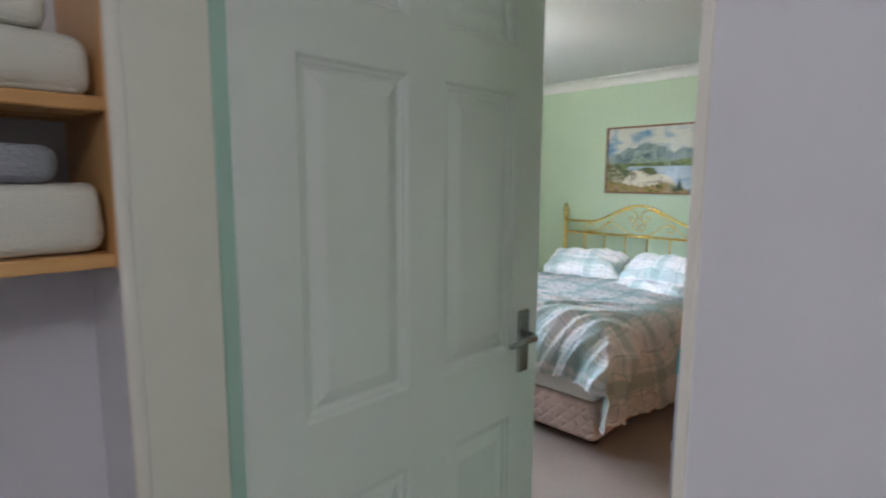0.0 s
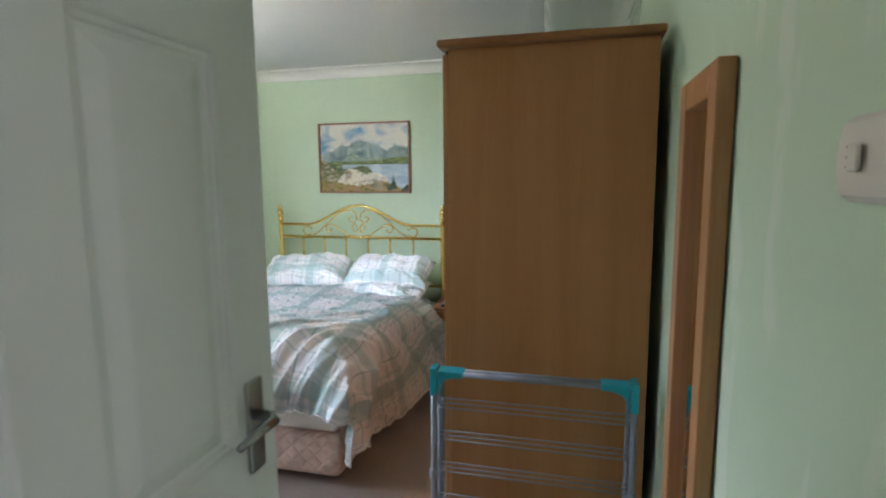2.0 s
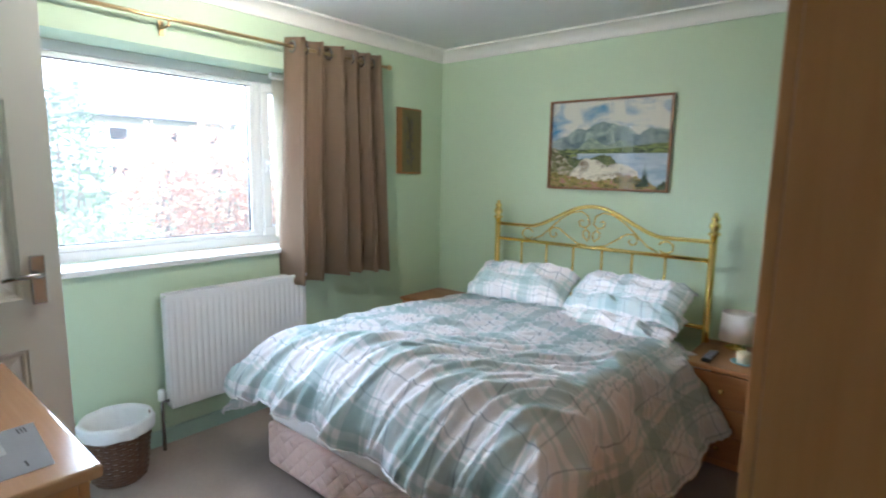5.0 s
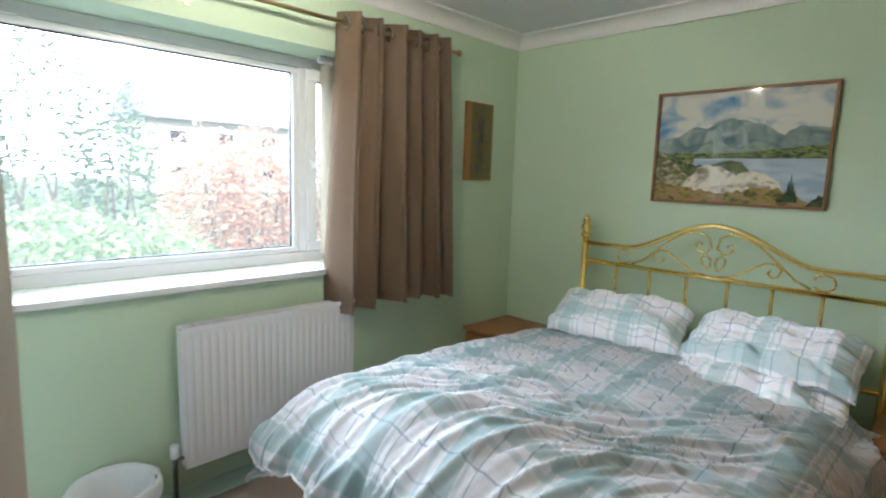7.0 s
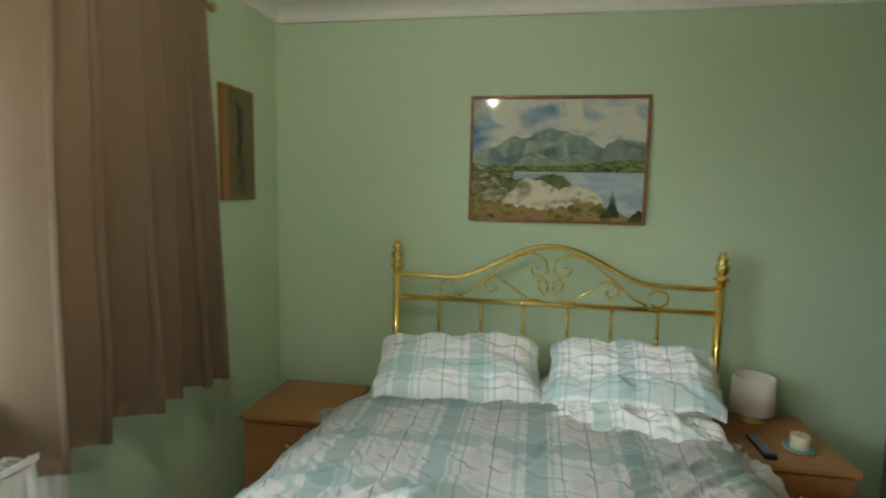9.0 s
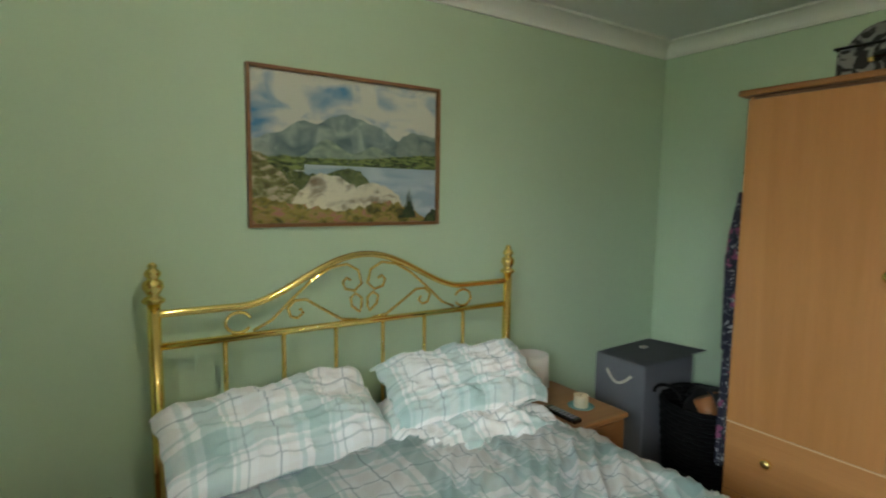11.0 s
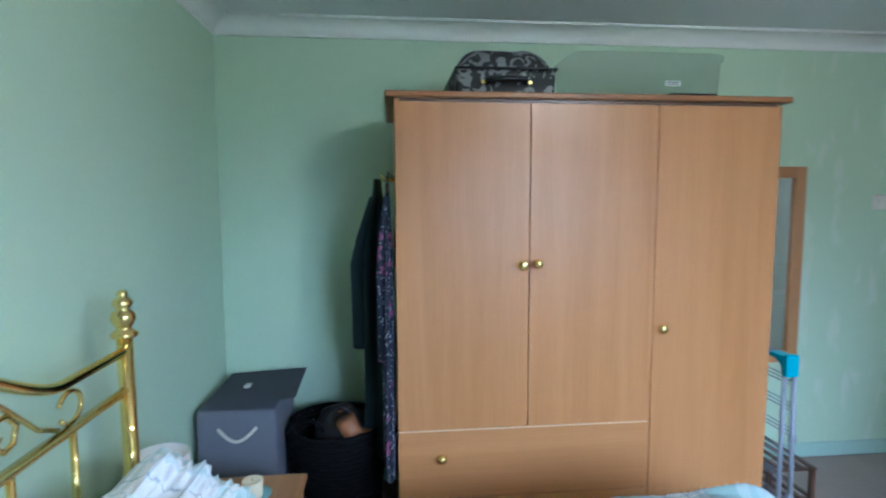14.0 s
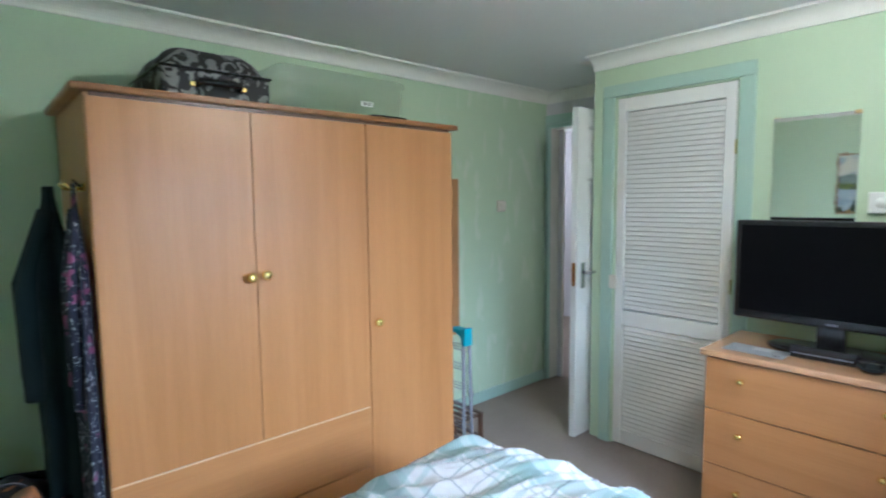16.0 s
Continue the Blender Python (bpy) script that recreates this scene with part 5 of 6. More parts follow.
hbag = thing("handbag", (4.96, 1.70, 0.30), "soft black leather handbag slumped in the basket", "handbag")
b = bm_new()
bmesh.ops.create_icosphere(b, subdivisions=4, radius=1.0)
for v in b.verts:
    q = v.co * (1 + 0.2 * noise.noise(v.co * 1.7))
    v.co = Vector((4.97 + q.x * 0.13, 1.70 + q.y * 0.12, 0.45 + q.z * 0.13))
part("body", b, LEATHER, hbag, smooth=True)
part("strap", tube(bm_new(), [(5.05 - 0.16 * t, 1.79, 0.54 + 0.07 * math.sin(math.pi * t)) for t in [k / 12 for k in range(13)]], 0.007, 8), LEATHER, hbag, smooth=True)


def ankle_boot(x, y, z, rz, ry):
    s = thing("ankle_boot", (x, y, z), "tan leather ankle boot lying in the basket", "boot", "boots in the basket")
    m = pose(x, y, z, 0, ry, rz)
    b = bm_new()
    tube(b, [(-0.03, 0, 0.16), (-0.03, 0, 0.09), (-0.02, 0, 0.05), (0.02, 0, 0.035), (0.08, 0, 0.028), (0.13, 0, 0.025), (0.15, 0, 0.02)], [0.042, 0.04, 0.043, 0.042, 0.036, 0.03, 0.012], 16)
    bmesh.ops.transform(b, matrix=m, verts=b.verts)
    part("upper", b, TAN, s, smooth=True)
    b = bm_new()
    box(b, -0.06, 0.15, -0.034, 0.034, -0.012, -0.002, 0.004)
    box(b, -0.06, -0.01, -0.03, 0.03, -0.032, -0.012, 0.003)
    bmesh.ops.transform(b, matrix=m, verts=b.verts)
    part("sole", b, BLACK, s, "black sole and heel")


ankle_boot(4.855, 1.80, 0.44, 200, -25)
ankle_boot(4.90, 1.70, 0.42, 170, -15)

TEAL = material("dark_teal_robe_fabric", (0.003, 0.014, 0.017), 0.95, vary=0.25, scale=10, bump=0.3, bump_scale=300)


def floral_material():
    m = bpy.data.materials.new("navy_floral_print")
    m.use_nodes = True
    n, l = m.node_tree.nodes, m.node_tree.links
    tc = n.new("ShaderNodeTexCoord")
    v1, v2 = n.new("ShaderNodeTexVoronoi"), n.new("ShaderNodeTexVoronoi")
    v1.inputs["Scale"].default_value, v2.inputs["Scale"].default_value = 48, 11
    wav, add = n.new("ShaderNodeTexNoise"), n.new("ShaderNodeMix")
    wav.inputs["Scale"].default_value, wav.inputs["Detail"].default_value = 38, 3
    add.data_type, add.blend_type = "RGBA", "LINEAR_LIGHT"
    add.inputs["Factor"].default_value = 0.045
    l.new(tc.outputs["Object"], wav.inputs["Vector"])
    l.new(tc.outputs["Object"], add.inputs["A"])
    l.new(wav.outputs["Color"], add.inputs["B"])
    for v in (v1, v2):
        l.new(add.outputs["Result"], v.inputs["Vector"])
    r1, r2 = n.new("ShaderNodeValToRGB"), n.new("ShaderNodeValToRGB")
    r1.color_ramp.interpolation = r2.color_ramp.interpolation = "CONSTANT"
    r1.color_ramp.elements[0].color = (0.42, 0.42, 0.44, 1)
    r1.color_ramp.elements[1].position, r1.color_ramp.elements[1].color = 0.27, (0.012, 0.014, 0.03, 1)
    r2.color_ramp.elements[0].color = (1, 1, 1, 1)
    r2.color_ramp.elements[1].position, r2.color_ramp.elements[1].color = 0.25, (0, 0, 0, 1)
    l.new(v1.outputs["Distance"], r1.inputs[0])
    l.new(v2.outputs["Distance"], r2.inputs[0])
    hue = n.new("ShaderNodeMix")
    hue.data_type = "RGBA"
    l.new(r2.outputs[0], hue.inputs["Factor"])
    l.new(r1.outputs[0], hue.inputs["A"])
    hue.inputs["B"].default_value = (0.24, 0.07, 0.15, 1)
    l.new(hue.outputs["Result"], n["Principled BSDF"].inputs["Base Color"])
    n["Principled BSDF"].inputs["Roughness"].default_value = 0.8
    return m


FLORAL = floral_material()


def hanging_robe(name, y0, y1, x_in, thick, z0, z1, mat, seed, label):
    bm = bm_new()

    def fn(u, v):
        a = 2 * math.pi * u
        t = 1 - v
        wide = (0.25 + 0.75 * smoothstep(0.0, 0.28, t)) * (1 + 0.12 * t)
        fold = 1 + 0.16 * math.sin(5 * a + seed + 2 * t) + 0.1 * noise.noise(Vector((math.cos(a) * 2, math.sin(a) * 2 + seed, t * 4)))
        return Vector((x_in + thick / 2 + thick / 2 * wide * fold * math.cos(a) * (0.9 if math.cos(a) < 0 else 1), (y0 + y1) / 2 + (y1 - y0) / 2 * wide * fold * math.sin(a), z1 - t * (z1 - z0) + 0.02 * math.sin(3 * a) * t))

    grid(bm, 72, 40, fn)
    bmesh.ops.remove_doubles(bm, verts=bm.verts, dist=0.0005)
    bmesh.ops.holes_fill(bm, edges=[e for e in bm.edges if e.is_boundary], sides=0)
    for v in bm.verts:
        v.co.x = max(v.co.x, x_in + 0.003)
    r = thing(name, (x_in + thick / 2, (y0 + y1) / 2, z0), label, "robe")
    part("body", bm, mat, r, smooth=True)
    ym = (y0 + y1) / 2
    for q, (dy, zl) in enumerate(((-0.035, 0.92), (0.045, 0.86))):
        sl = tube(bm_new(), [(x_in + thick * 0.6, ym + dy, z1 - 0.08), (x_in + thick * 0.95, ym + dy * 1.3, z1 - 0.25), (x_in + thick * 1.12, ym + dy * 1.2, (z1 + zl) / 2), (x_in + thick * 1.05, ym + dy, zl)], [r0 * min(1.0, max(0.35, thick / 0.1)) for r0 in (0.022, 0.034, 0.04, 0.044)], 12)
        part("sleeve", sl, mat, r, smooth=True)
    part("hanging_loop", tube(bm_new(), [(4.733, ym - 0.01, z1 - 0.01), (4.755, ym, z1 + 0.012), (4.75, ym + 0.01, z1 - 0.01)], 0.003, 6), mat, r)
    return r


hook = thing("over_door_hook", (4.75, 1.93, 1.56), "brass hook rail on the wardrobe's side", "hook")
part("plate", one_box(4.729, 4.734, 1.84, 1.97, 1.55, 1.575, 0.001), BRASS, hook)
part("peg", tube(bm_new(), [(4.732, 1.93, 1.56), (4.765, 1.93, 1.56), (4.78, 1.93, 1.575)], 0.005, 8), BRASS, hook, smooth=True)
part("peg", tube(bm_new(), [(4.732, 1.80, 1.56), (4.765, 1.80, 1.56), (4.78, 1.80, 1.575)], 0.005, 8), BRASS, hook, smooth=True)
hanging_robe("floral_robe", 1.84, 2.01, 4.733, 0.046, 0.40, 1.575, FLORAL, 1.0, "navy floral dressing gown hanging against the wardrobe")
hanging_robe("teal_robe", 1.60, 1.83, 4.736, 0.125, 0.42, 1.57, TEAL, 3.0, "dark teal dressing gown hanging against the wardrobe")

# ---- on the wardrobe ----
def suitcase_fabric():
    m = bpy.data.materials.new("black_and_grey_patterned_canvas")
    m.use_nodes = True
    n, l = m.node_tree.nodes, m.node_tree.links
    tc, nz, r = n.new("ShaderNodeTexCoord"), n.new("ShaderNodeTexNoise"), n.new("ShaderNodeValToRGB")
    nz.inputs["Scale"].default_value, nz.inputs["Detail"].default_value, nz.inputs["Distortion"].default_value = 15, 1.5, 1.8
    l.new(tc.outputs["Object"], nz.inputs["Vector"])
    l.new(nz.outputs[0], r.inputs[0])
    e = r.color_ramp.elements
    e[0].position, e[0].color = 0.525, (0.013, 0.013, 0.013, 1)
    e[1].position, e[1].color = 0.56, (0.22, 0.22, 0.21, 1)
    l.new(r.outputs[0], n["Principled BSDF"].inputs["Base Color"])
    n["Principled BSDF"].inputs["Roughness"].default_value = 0.7
    return m


WTOP = 1.875
SUIT = suitcase_fabric()
sc = thing("suitcase", (4.30, 1.72, WTOP), "black and grey patterned soft suitcase lying on the wardrobe", "suitcase")
b = bm_new()


def case_fn(u, v):
    a, c = u * 2 - 1, v * 2 - 1
    z = 0.198 * (1 - 0.5 * abs(a) ** 6) * (1 - 0.45 * abs(c) ** 6) + 0.008 * noise.noise(Vector((a * 3, c * 3, 1)))
    return Vector((4.295 + a * 0.195, 1.72 + c * 0.225, WTOP + z))


grid(b, 24, 24, case_fn)
part("lid", b, SUIT, sc, smooth=True)
part("shell", one_box(4.10, 4.49, 1.495, 1.945, WTOP, WTOP + 0.105, 0.02, 3), SUIT, sc, smooth=True)
part("zip", tube(bm_new(), [(4.098, 1.5, WTOP + 0.106), (4.098, 1.947, WTOP + 0.106), (4.492, 1.947, WTOP + 0.106), (4.492, 1.5, WTOP + 0.106)], 0.005, 8), BLACK, sc, "black zip piping")
part("carry_handle", tube(bm_new(), [(4.22, 1.946, WTOP + 0.055), (4.225, 1.968, WTOP + 0.062), (4.31, 1.972, WTOP + 0.062), (4.365, 1.968, WTOP + 0.062), (4.37, 1.946, WTOP + 0.055)], 0.013, 10), BLACK, sc, "padded black carry handle", True)
for x in (4.205, 4.385):
    part("brass_rivet", one_box(x - 0.009, x + 0.009, 1.945, 1.951, WTOP + 0.045, WTOP + 0.062, 0.002), BRASS, sc, "small brass fitting")

CLEAR = bpy.data.materials.new("cloudy_clear_plastic")
CLEAR.use_nodes = True
_n, _l = CLEAR.node_tree.nodes, CLEAR.node_tree.links
_t, _d, _m = _n.new("ShaderNodeBsdfTransparent"), _n.new("ShaderNodeBsdfTranslucent"), _n.new("ShaderNodeMixShader")
_g, _m2 = _n.new("ShaderNodeBsdfGlossy"), _n.new("ShaderNodeMixShader")
_t.inputs[0].default_value, _d.inputs[0].default_value = (0.97, 0.98, 0.97, 1), (0.75, 0.78, 0.75, 1)
_g.inputs["Roughness"].default_value = 0.15
_m.inputs[0].default_value, _m2.inputs[0].default_value = 0.23, 0.05
_l.new(_t.outputs[0], _m.inputs[1])
_l.new(_d.outputs[0], _m.inputs[2])
_l.new(_m.outputs[0], _m2.inputs[1])
_l.new(_g.outputs[0], _m2.inputs[2])
_l.new(_m2.outputs[0], _n["Material Output"].inputs[0])
tub = thing("storage_box", (3.60, 1.58, WTOP), "large clear plastic storage box on the wardrobe", "storage box")
b = bm_new()
bx0, bx1, by0, by1, bz = 3.27, 3.955, 1.43, 1.735, WTOP
prof = [(0.03, 0.0), (0.012, 0.008), (0.0, 0.21), (-0.012, 0.214), (-0.014, 0.232), (0.0, 0.24)]
prev = None
for o, z in prof:
    ring = []
    for cx, cy, sx, sy in ((bx0 + 0.05, by0 + 0.05, -1, -1), (bx1 - 0.05, by0 + 0.05, 1, -1), (bx1 - 0.05, by1 - 0.05, 1, 1), (bx0 + 0.05, by1 - 0.05, -1, 1)):
        a0 = {(-1, -1): 180, (1, -1): 270, (1, 1): 0, (-1, 1): 90}[(sx, sy)]
        for q in range(5):
            a = radians(a0 + 22.5 * q)
            ring.append(b.verts.new((cx + (0.05 - o) * math.cos(a), cy + (0.05 - o) * math.sin(a), bz + z)))
    if prev:
        for k in range(len(ring)):
            b.faces.new((prev[k], prev[(k + 1) % len(ring)], ring[(k + 1) % len(ring)], ring[k]))
    else:
        b.faces.new(ring)
    prev = ring
b.faces.new(prev)
p = part("tub", b, CLEAR, tub, smooth=False)
part("sticker", one_box(3.475, 3.545, 1.7355, 1.7365, 1.972, 1.996), UPVC, tub, "white paper sticker")
bar = bm_new()
for k in range(2):
    box(bar, 3.485, 3.535, 1.7366, 1.7372, 1.979 + k * 0.008, 1.982 + k * 0.008)
part("sticker_print", bar, BLACK, tub, "unreadable dark print")
fl = thing("dark_case", (3.56, 1.93, WTOP), "thin black case lying flat on the wardrobe", "case")
part("shell", one_box(3.465, 3.655, 1.87, 1.99, WTOP, WTOP + 0.016, 0.004, 2), BLACK, fl)
part("base_tray", one_box(3.475, 3.645, 1.99, 1.998, WTOP, WTOP + 0.007, 0.002), STEEL, fl)

# ---- small materials ----
DARKWOODY = wood("dark_stained_slats", (0.12, 0.06, 0.035), (0.06, 0.03, 0.018), along=1)
MIRWOOD = wood("honey_oak_frame", (0.48, 0.25, 0.10), (0.34, 0.16, 0.06), along=2)
PINEX = wood("pine_across", (0.70, 0.42, 0.16), (0.55, 0.29, 0.10), along=0)
SWITCH = material("cream_switch_plastic", (0.74, 0.70, 0.62), 0.35, vary=0.03)
TANMARK = material("brown_switch_mark", (0.30, 0.18, 0.08), 0.5)
SCREEN = material("switched_off_screen", (0.003, 0.003, 0.004), 0.25, vary=0.1, bump=0.0, spec=0.06)
SAUCER2 = material("dark_glass", (0.02, 0.025, 0.03), 0.1, bump=0.0)
PAPER = material("pale_grey_envelope_paper", (0.62, 0.64, 0.66), 0.9, vary=0.08, scale=20)
PRINT = material("grey_ink", (0.16, 0.16, 0.17), 0.9)

# ---- lit ceiling lamp in the middle of the bedroom ----
def glowing(name, colour, strength):
    m = bpy.data.materials.new(name)
    m.use_nodes = True
    b = m.node_tree.nodes["Principled BSDF"]
    b.inputs["Base Color"].default_value = (0.9, 0.86, 0.78, 1)
    b.inputs["Emission Color"].default_value = (*colour, 1)
    b.inputs["Emission Strength"].default_value = strength
    return m


def ceiling_lamp(x, y):
    c = thing("ceiling_lamp", (x, y, H), "lit warm bulb in a white batten holder on the ceiling", "lamp")
    part("base", lathe(bm_new(), (x, y, H), [(0.0, -0.03), (0.022, -0.03), (0.04, -0.018), (0.045, -0.001)], 24), WHITE, c, smooth=True)
    part("lampholder", lathe(bm_new(), (x, y, H - 0.03), [(0.016, -0.036), (0.019, -0.03), (0.019, 0.0)], 18), WHITE, c, smooth=True)
    part("bulb", lathe(bm_new(), (x, y, 2.208), [(0.0, -0.036), (0.016, -0.033), (0.03, -0.02), (0.035, 0.0), (0.03, 0.02), (0.02, 0.038), (0.014, 0.052)], 24), glowing("lit_warm_bulb", (1.0, 0.84, 0.60), 500), c, "glowing warm bulb", True)


ceiling_lamp(3.63, 3.72)

# ---- clothes airer and shoe rack beside the wardrobe ----
BLUEP = material("turquoise_plastic", (0.03, 0.36, 0.48), 0.4, vary=0.05)


def airer():
    xa, xb = 3.12, 3.15
    c = thing("clothes_airer", (3.12, 1.74, 0), "folded grey clothes airer with turquoise corner joints", "clothes airer")
    yl, yr, zt = 2.045, 1.435, 0.845
    for k, (x, dx) in enumerate(((xa, 0.03), (xb, 0.045))):
        fx = lambda z: x + dx * (1 - z / zt) * 0 + 0.0
        for y in (yl - 0.012 * k, yr + 0.012 * k):
            part("leg", tube(bm_new(), [(x - 0.02 * (1 - k), y, 0.0), (x, y, zt - 0.01)], 0.0095, 10), STEEL, c, smooth=True)
        part("top_bar", tube(bm_new(), [(x, yl - 0.012 * k, zt - 0.012), (x, yr + 0.012 * k, zt - 0.012)], 0.0085, 10), STEEL, c, smooth=True)
        for i in range(6):
            z = 0.752 - i * 0.108
            xx = x - 0.02 * (1 - k) * (1 - z / zt)
            for q in range(3 if k == 0 else 0):
                zz = z - q * 0.016
                part("wire", tube(bm_new(), [(xx, yl - 0.012 * k, zz), (xx, yr + 0.012 * k, zz)], 0.0024, 6), STEEL, c, smooth=True)
    for y, s in ((yl, -1), (yr, 1)):
        j = bm_new()
        box(j, xa - 0.013, xb + 0.013, y - 0.0115, y + 0.0115, zt - 0.085, zt + 0.006, 0.005, 2)
        box(j, xa - 0.013, xb + 0.013, *sorted((y + s * 0.013, y + s * 0.095)), zt - 0.022, zt - 0.002, 0.004, 2)
        vs = [(y + s * 0.016, zt - 0.08), (y + s * 0.021, zt - 0.05), (y + s * 0.035, zt - 0.032), (y + s * 0.065, zt - 0.022), (y + s * 0.016, zt - 0.022)]
        a = [j.verts.new((xa - 0.010, p, z)) for p, z in vs]
        b = [j.verts.new((xb + 0.010, p, z)) for p, z in vs]
        j.faces.new(a)
        j.faces.new(b[::-1])
        for q in range(5):
            j.faces.new((a[q], a[(q + 1) % 5], b[(q + 1) % 5], b[q]))
        part("corner_joint", j, BLUEP, c, "turquoise plastic corner joint")
        for z in (0.22, 0.48):
            part("collar", lathe(bm_new(), (xa - 0.01, y, z), [(0.013, 0.0), (0.014, 0.004), (0.014, 0.028), (0.013, 0.032)], 14), STEEL, c, "grey plastic collar", True)


airer()
rack = thing("shoe_rack", (2.95, 1.66, 0), "low dark slatted wooden shoe rack by the skirting", "shoe rack")
RX0, RX1, RY0, RY1 = 2.84, 3.075, 1.44, 1.88
for z in (0.265, 0.10):
    for k in range(5):
        x = RX0 + 0.012 + k * (RX1 - RX0 - 0.024) / 4
        part("slat", one_box(x - 0.011, x + 0.011, RY0, RY1, z - 0.012, z, 0.002), DARKWOODY, rack)
for x in (RX0 + 0.012, RX1 - 0.012):
    for y in (RY0 + 0.015, RY1 - 0.015):
        part("leg", one_box(x - 0.011, x + 0.011, y - 0.011, y + 0.011, 0, 0.252, 0.002), DARKWOODY, rack)
for z in (0.252, 0.087):
    for y in (RY0 + 0.03, RY1 - 0.03):
        part("cross_bar", one_box(RX0 + 0.024, RX1 - 0.024, y - 0.008, y + 0.008, z - 0.016, z), DARKWOODY, rack)

# ---- south wall ----
mirror = thing("wall_mirror", (2.74, YS, 0.6), "tall narrow mirror in an oak frame hung by the wardrobe", "mirror")
mx0, mx1, mz0, mz1 = 2.56, 2.885, 0.60, 1.65
for q in ((mx0, mx0 + 0.06, mz0, mz1), (mx1 - 0.06, mx1, mz0, mz1)):
    part("frame_stile", one_box(q[0], q[1], YS + 0.002, YS + 0.034, q[2], q[3], 0.004, 2), MIRWOOD, mirror)
for q in ((mz0, mz0 + 0.06), (mz1 - 0.06, mz1)):
    part("frame_rail", one_box(mx0 + 0.06, mx1 - 0.06, YS + 0.002, YS + 0.034, q[0], q[1], 0.004, 2), MIRWOOD, mirror)
part("mirror_glass", one_box(mx0 + 0.058, mx1 - 0.058, YS + 0.006, YS + 0.016, mz0 + 0.058, mz1 - 0.058), MIRROR, mirror, "silvered mirror glass")

sw = thing("light_switch", (2.10, YS, 1.42), "cream rounded light switch with a small rocker", "light switch")
b = bm_new()
pts = [(YS + 0.002 + 0.014 * math.sin(math.pi * k / 12) ** 0.3, 1.422 + 0.082 * k / 12) for k in range(13)]
va = [b.verts.new((2.060, y, z)) for y, z in pts]
vb = [b.verts.new((2.146, y, z)) for y, z in pts]
for k in range(12):
    b.faces.new((va[k], va[k + 1], vb[k + 1], vb[k]))
b.faces.new(va)
b.faces.new(vb[::-1])
b.faces.new((va[0], vb[0], vb[12], va[12]))
part("plate", b, SWITCH, sw)
part("rocker", one_box(2.093, 2.113, YS + 0.0185, YS + 0.023, 1.450, 1.476, 0.002), SWITCH, sw)
for k in range(3):
    part("mark", one_box(2.117, 2.121, YS + 0.0185, YS + 0.0195, 1.454 + k * 0.009, 1.457 + k * 0.009), TANMARK, sw)

# ---- west wall: television, mirror, thermostat ----
tv = thing("television", (2.47, 3.43, 0.864), "black flat-screen television on a glossy stand", "television")
TVY0, TVY1, TVX = 3.075, 3.81, 2.455
part("casing", one_box(TVX - 0.055, TVX, TVY0, TVY1, 0.975, 1.41, 0.012, 3), BLACK, tv, "glossy black casing")
part("screen", one_box(TVX + 0.0005, TVX + 0.003, TVY0 + 0.022, TVY1 - 0.022, 1.012, 1.388), SCREEN, tv, "dark switched-off screen")
part("maker_mark", one_box(TVX + 0.001, TVX + 0.002, 3.425, 3.465, 0.988, 0.995), STEEL, tv, "small silver mark")
part("neck", one_box(TVX - 0.05, TVX - 0.015, 3.39, 3.49, 0.885, 0.985, 0.006, 2), BLACK, tv)
b = bm_new()
lathe(b, (0, 0, 0), [(0.0, 0.0), (1.0, 0.0), (1.0, 0.012), (0.93, 0.02), (0.3, 0.028), (0.0, 0.028)], 40)
for v in b.verts:
    v.co = Vector((2.42 + v.co.x * 0.115, 3.44 + v.co.y * 0.23, 0.8645 + v.co.z))
part("base", b, BLACK, tv, "oval glossy base", True)
stb = thing("set_top_box", (2.51, 3.44, 0.864), "small black set-top box before the television", "set-top box")
part("body", one_box(2.462, 2.565, 3.33, 3.55, 0.8645, 0.915, 0.004, 2), BLACK, stb)
part("front_trim", one_box(2.5655, 2.567, 3.34, 3.54, 0.882, 0.886), STEEL, stb)
ct = thing("cup", (2.58, 3.60, 0.864), "small dark glass dish beside the set-top box", "dish")
part("bowl", lathe(bm_new(), (2.585, 3.60, 0.8645), [(0.0, 0.0), (0.03, 0.0), (0.045, 0.012), (0.047, 0.022), (0.043, 0.022), (0.03, 0.006), (0.0, 0.006)], 26), SAUCER2, ct, smooth=True)
env = bm_new()
grid(env, 8, 8, lambda u, v: Vector((2.50 + 0.14 * u + 0.015 * v, 3.10 + 0.23 * v, 0.8648 + 0.003 * u * v)))
bmesh.ops.solidify(env, geom=env.faces[:], thickness=0.0008)
nl = thing("envelope", (2.57, 3.21, 0.864), "pale grey posted envelope lying on the chest", "envelope")
part("paper", env, PAPER, nl)
part("address_window", one_box(2.535, 2.585, 3.20, 3.27, 0.8688, 0.8694), UPVC, nl, "white address window")
for k in range(3):
    part("print", one_box(2.62 + 0.006 * k, 2.623 + 0.006 * k, 3.285, 3.315, 0.8690, 0.8693), PRINT, nl, "small bar of unreadable print")
part("print", one_box(2.60, 2.604, 3.118, 3.145, 0.8690, 0.8693), PRINT, nl, "small bar of unreadable print")

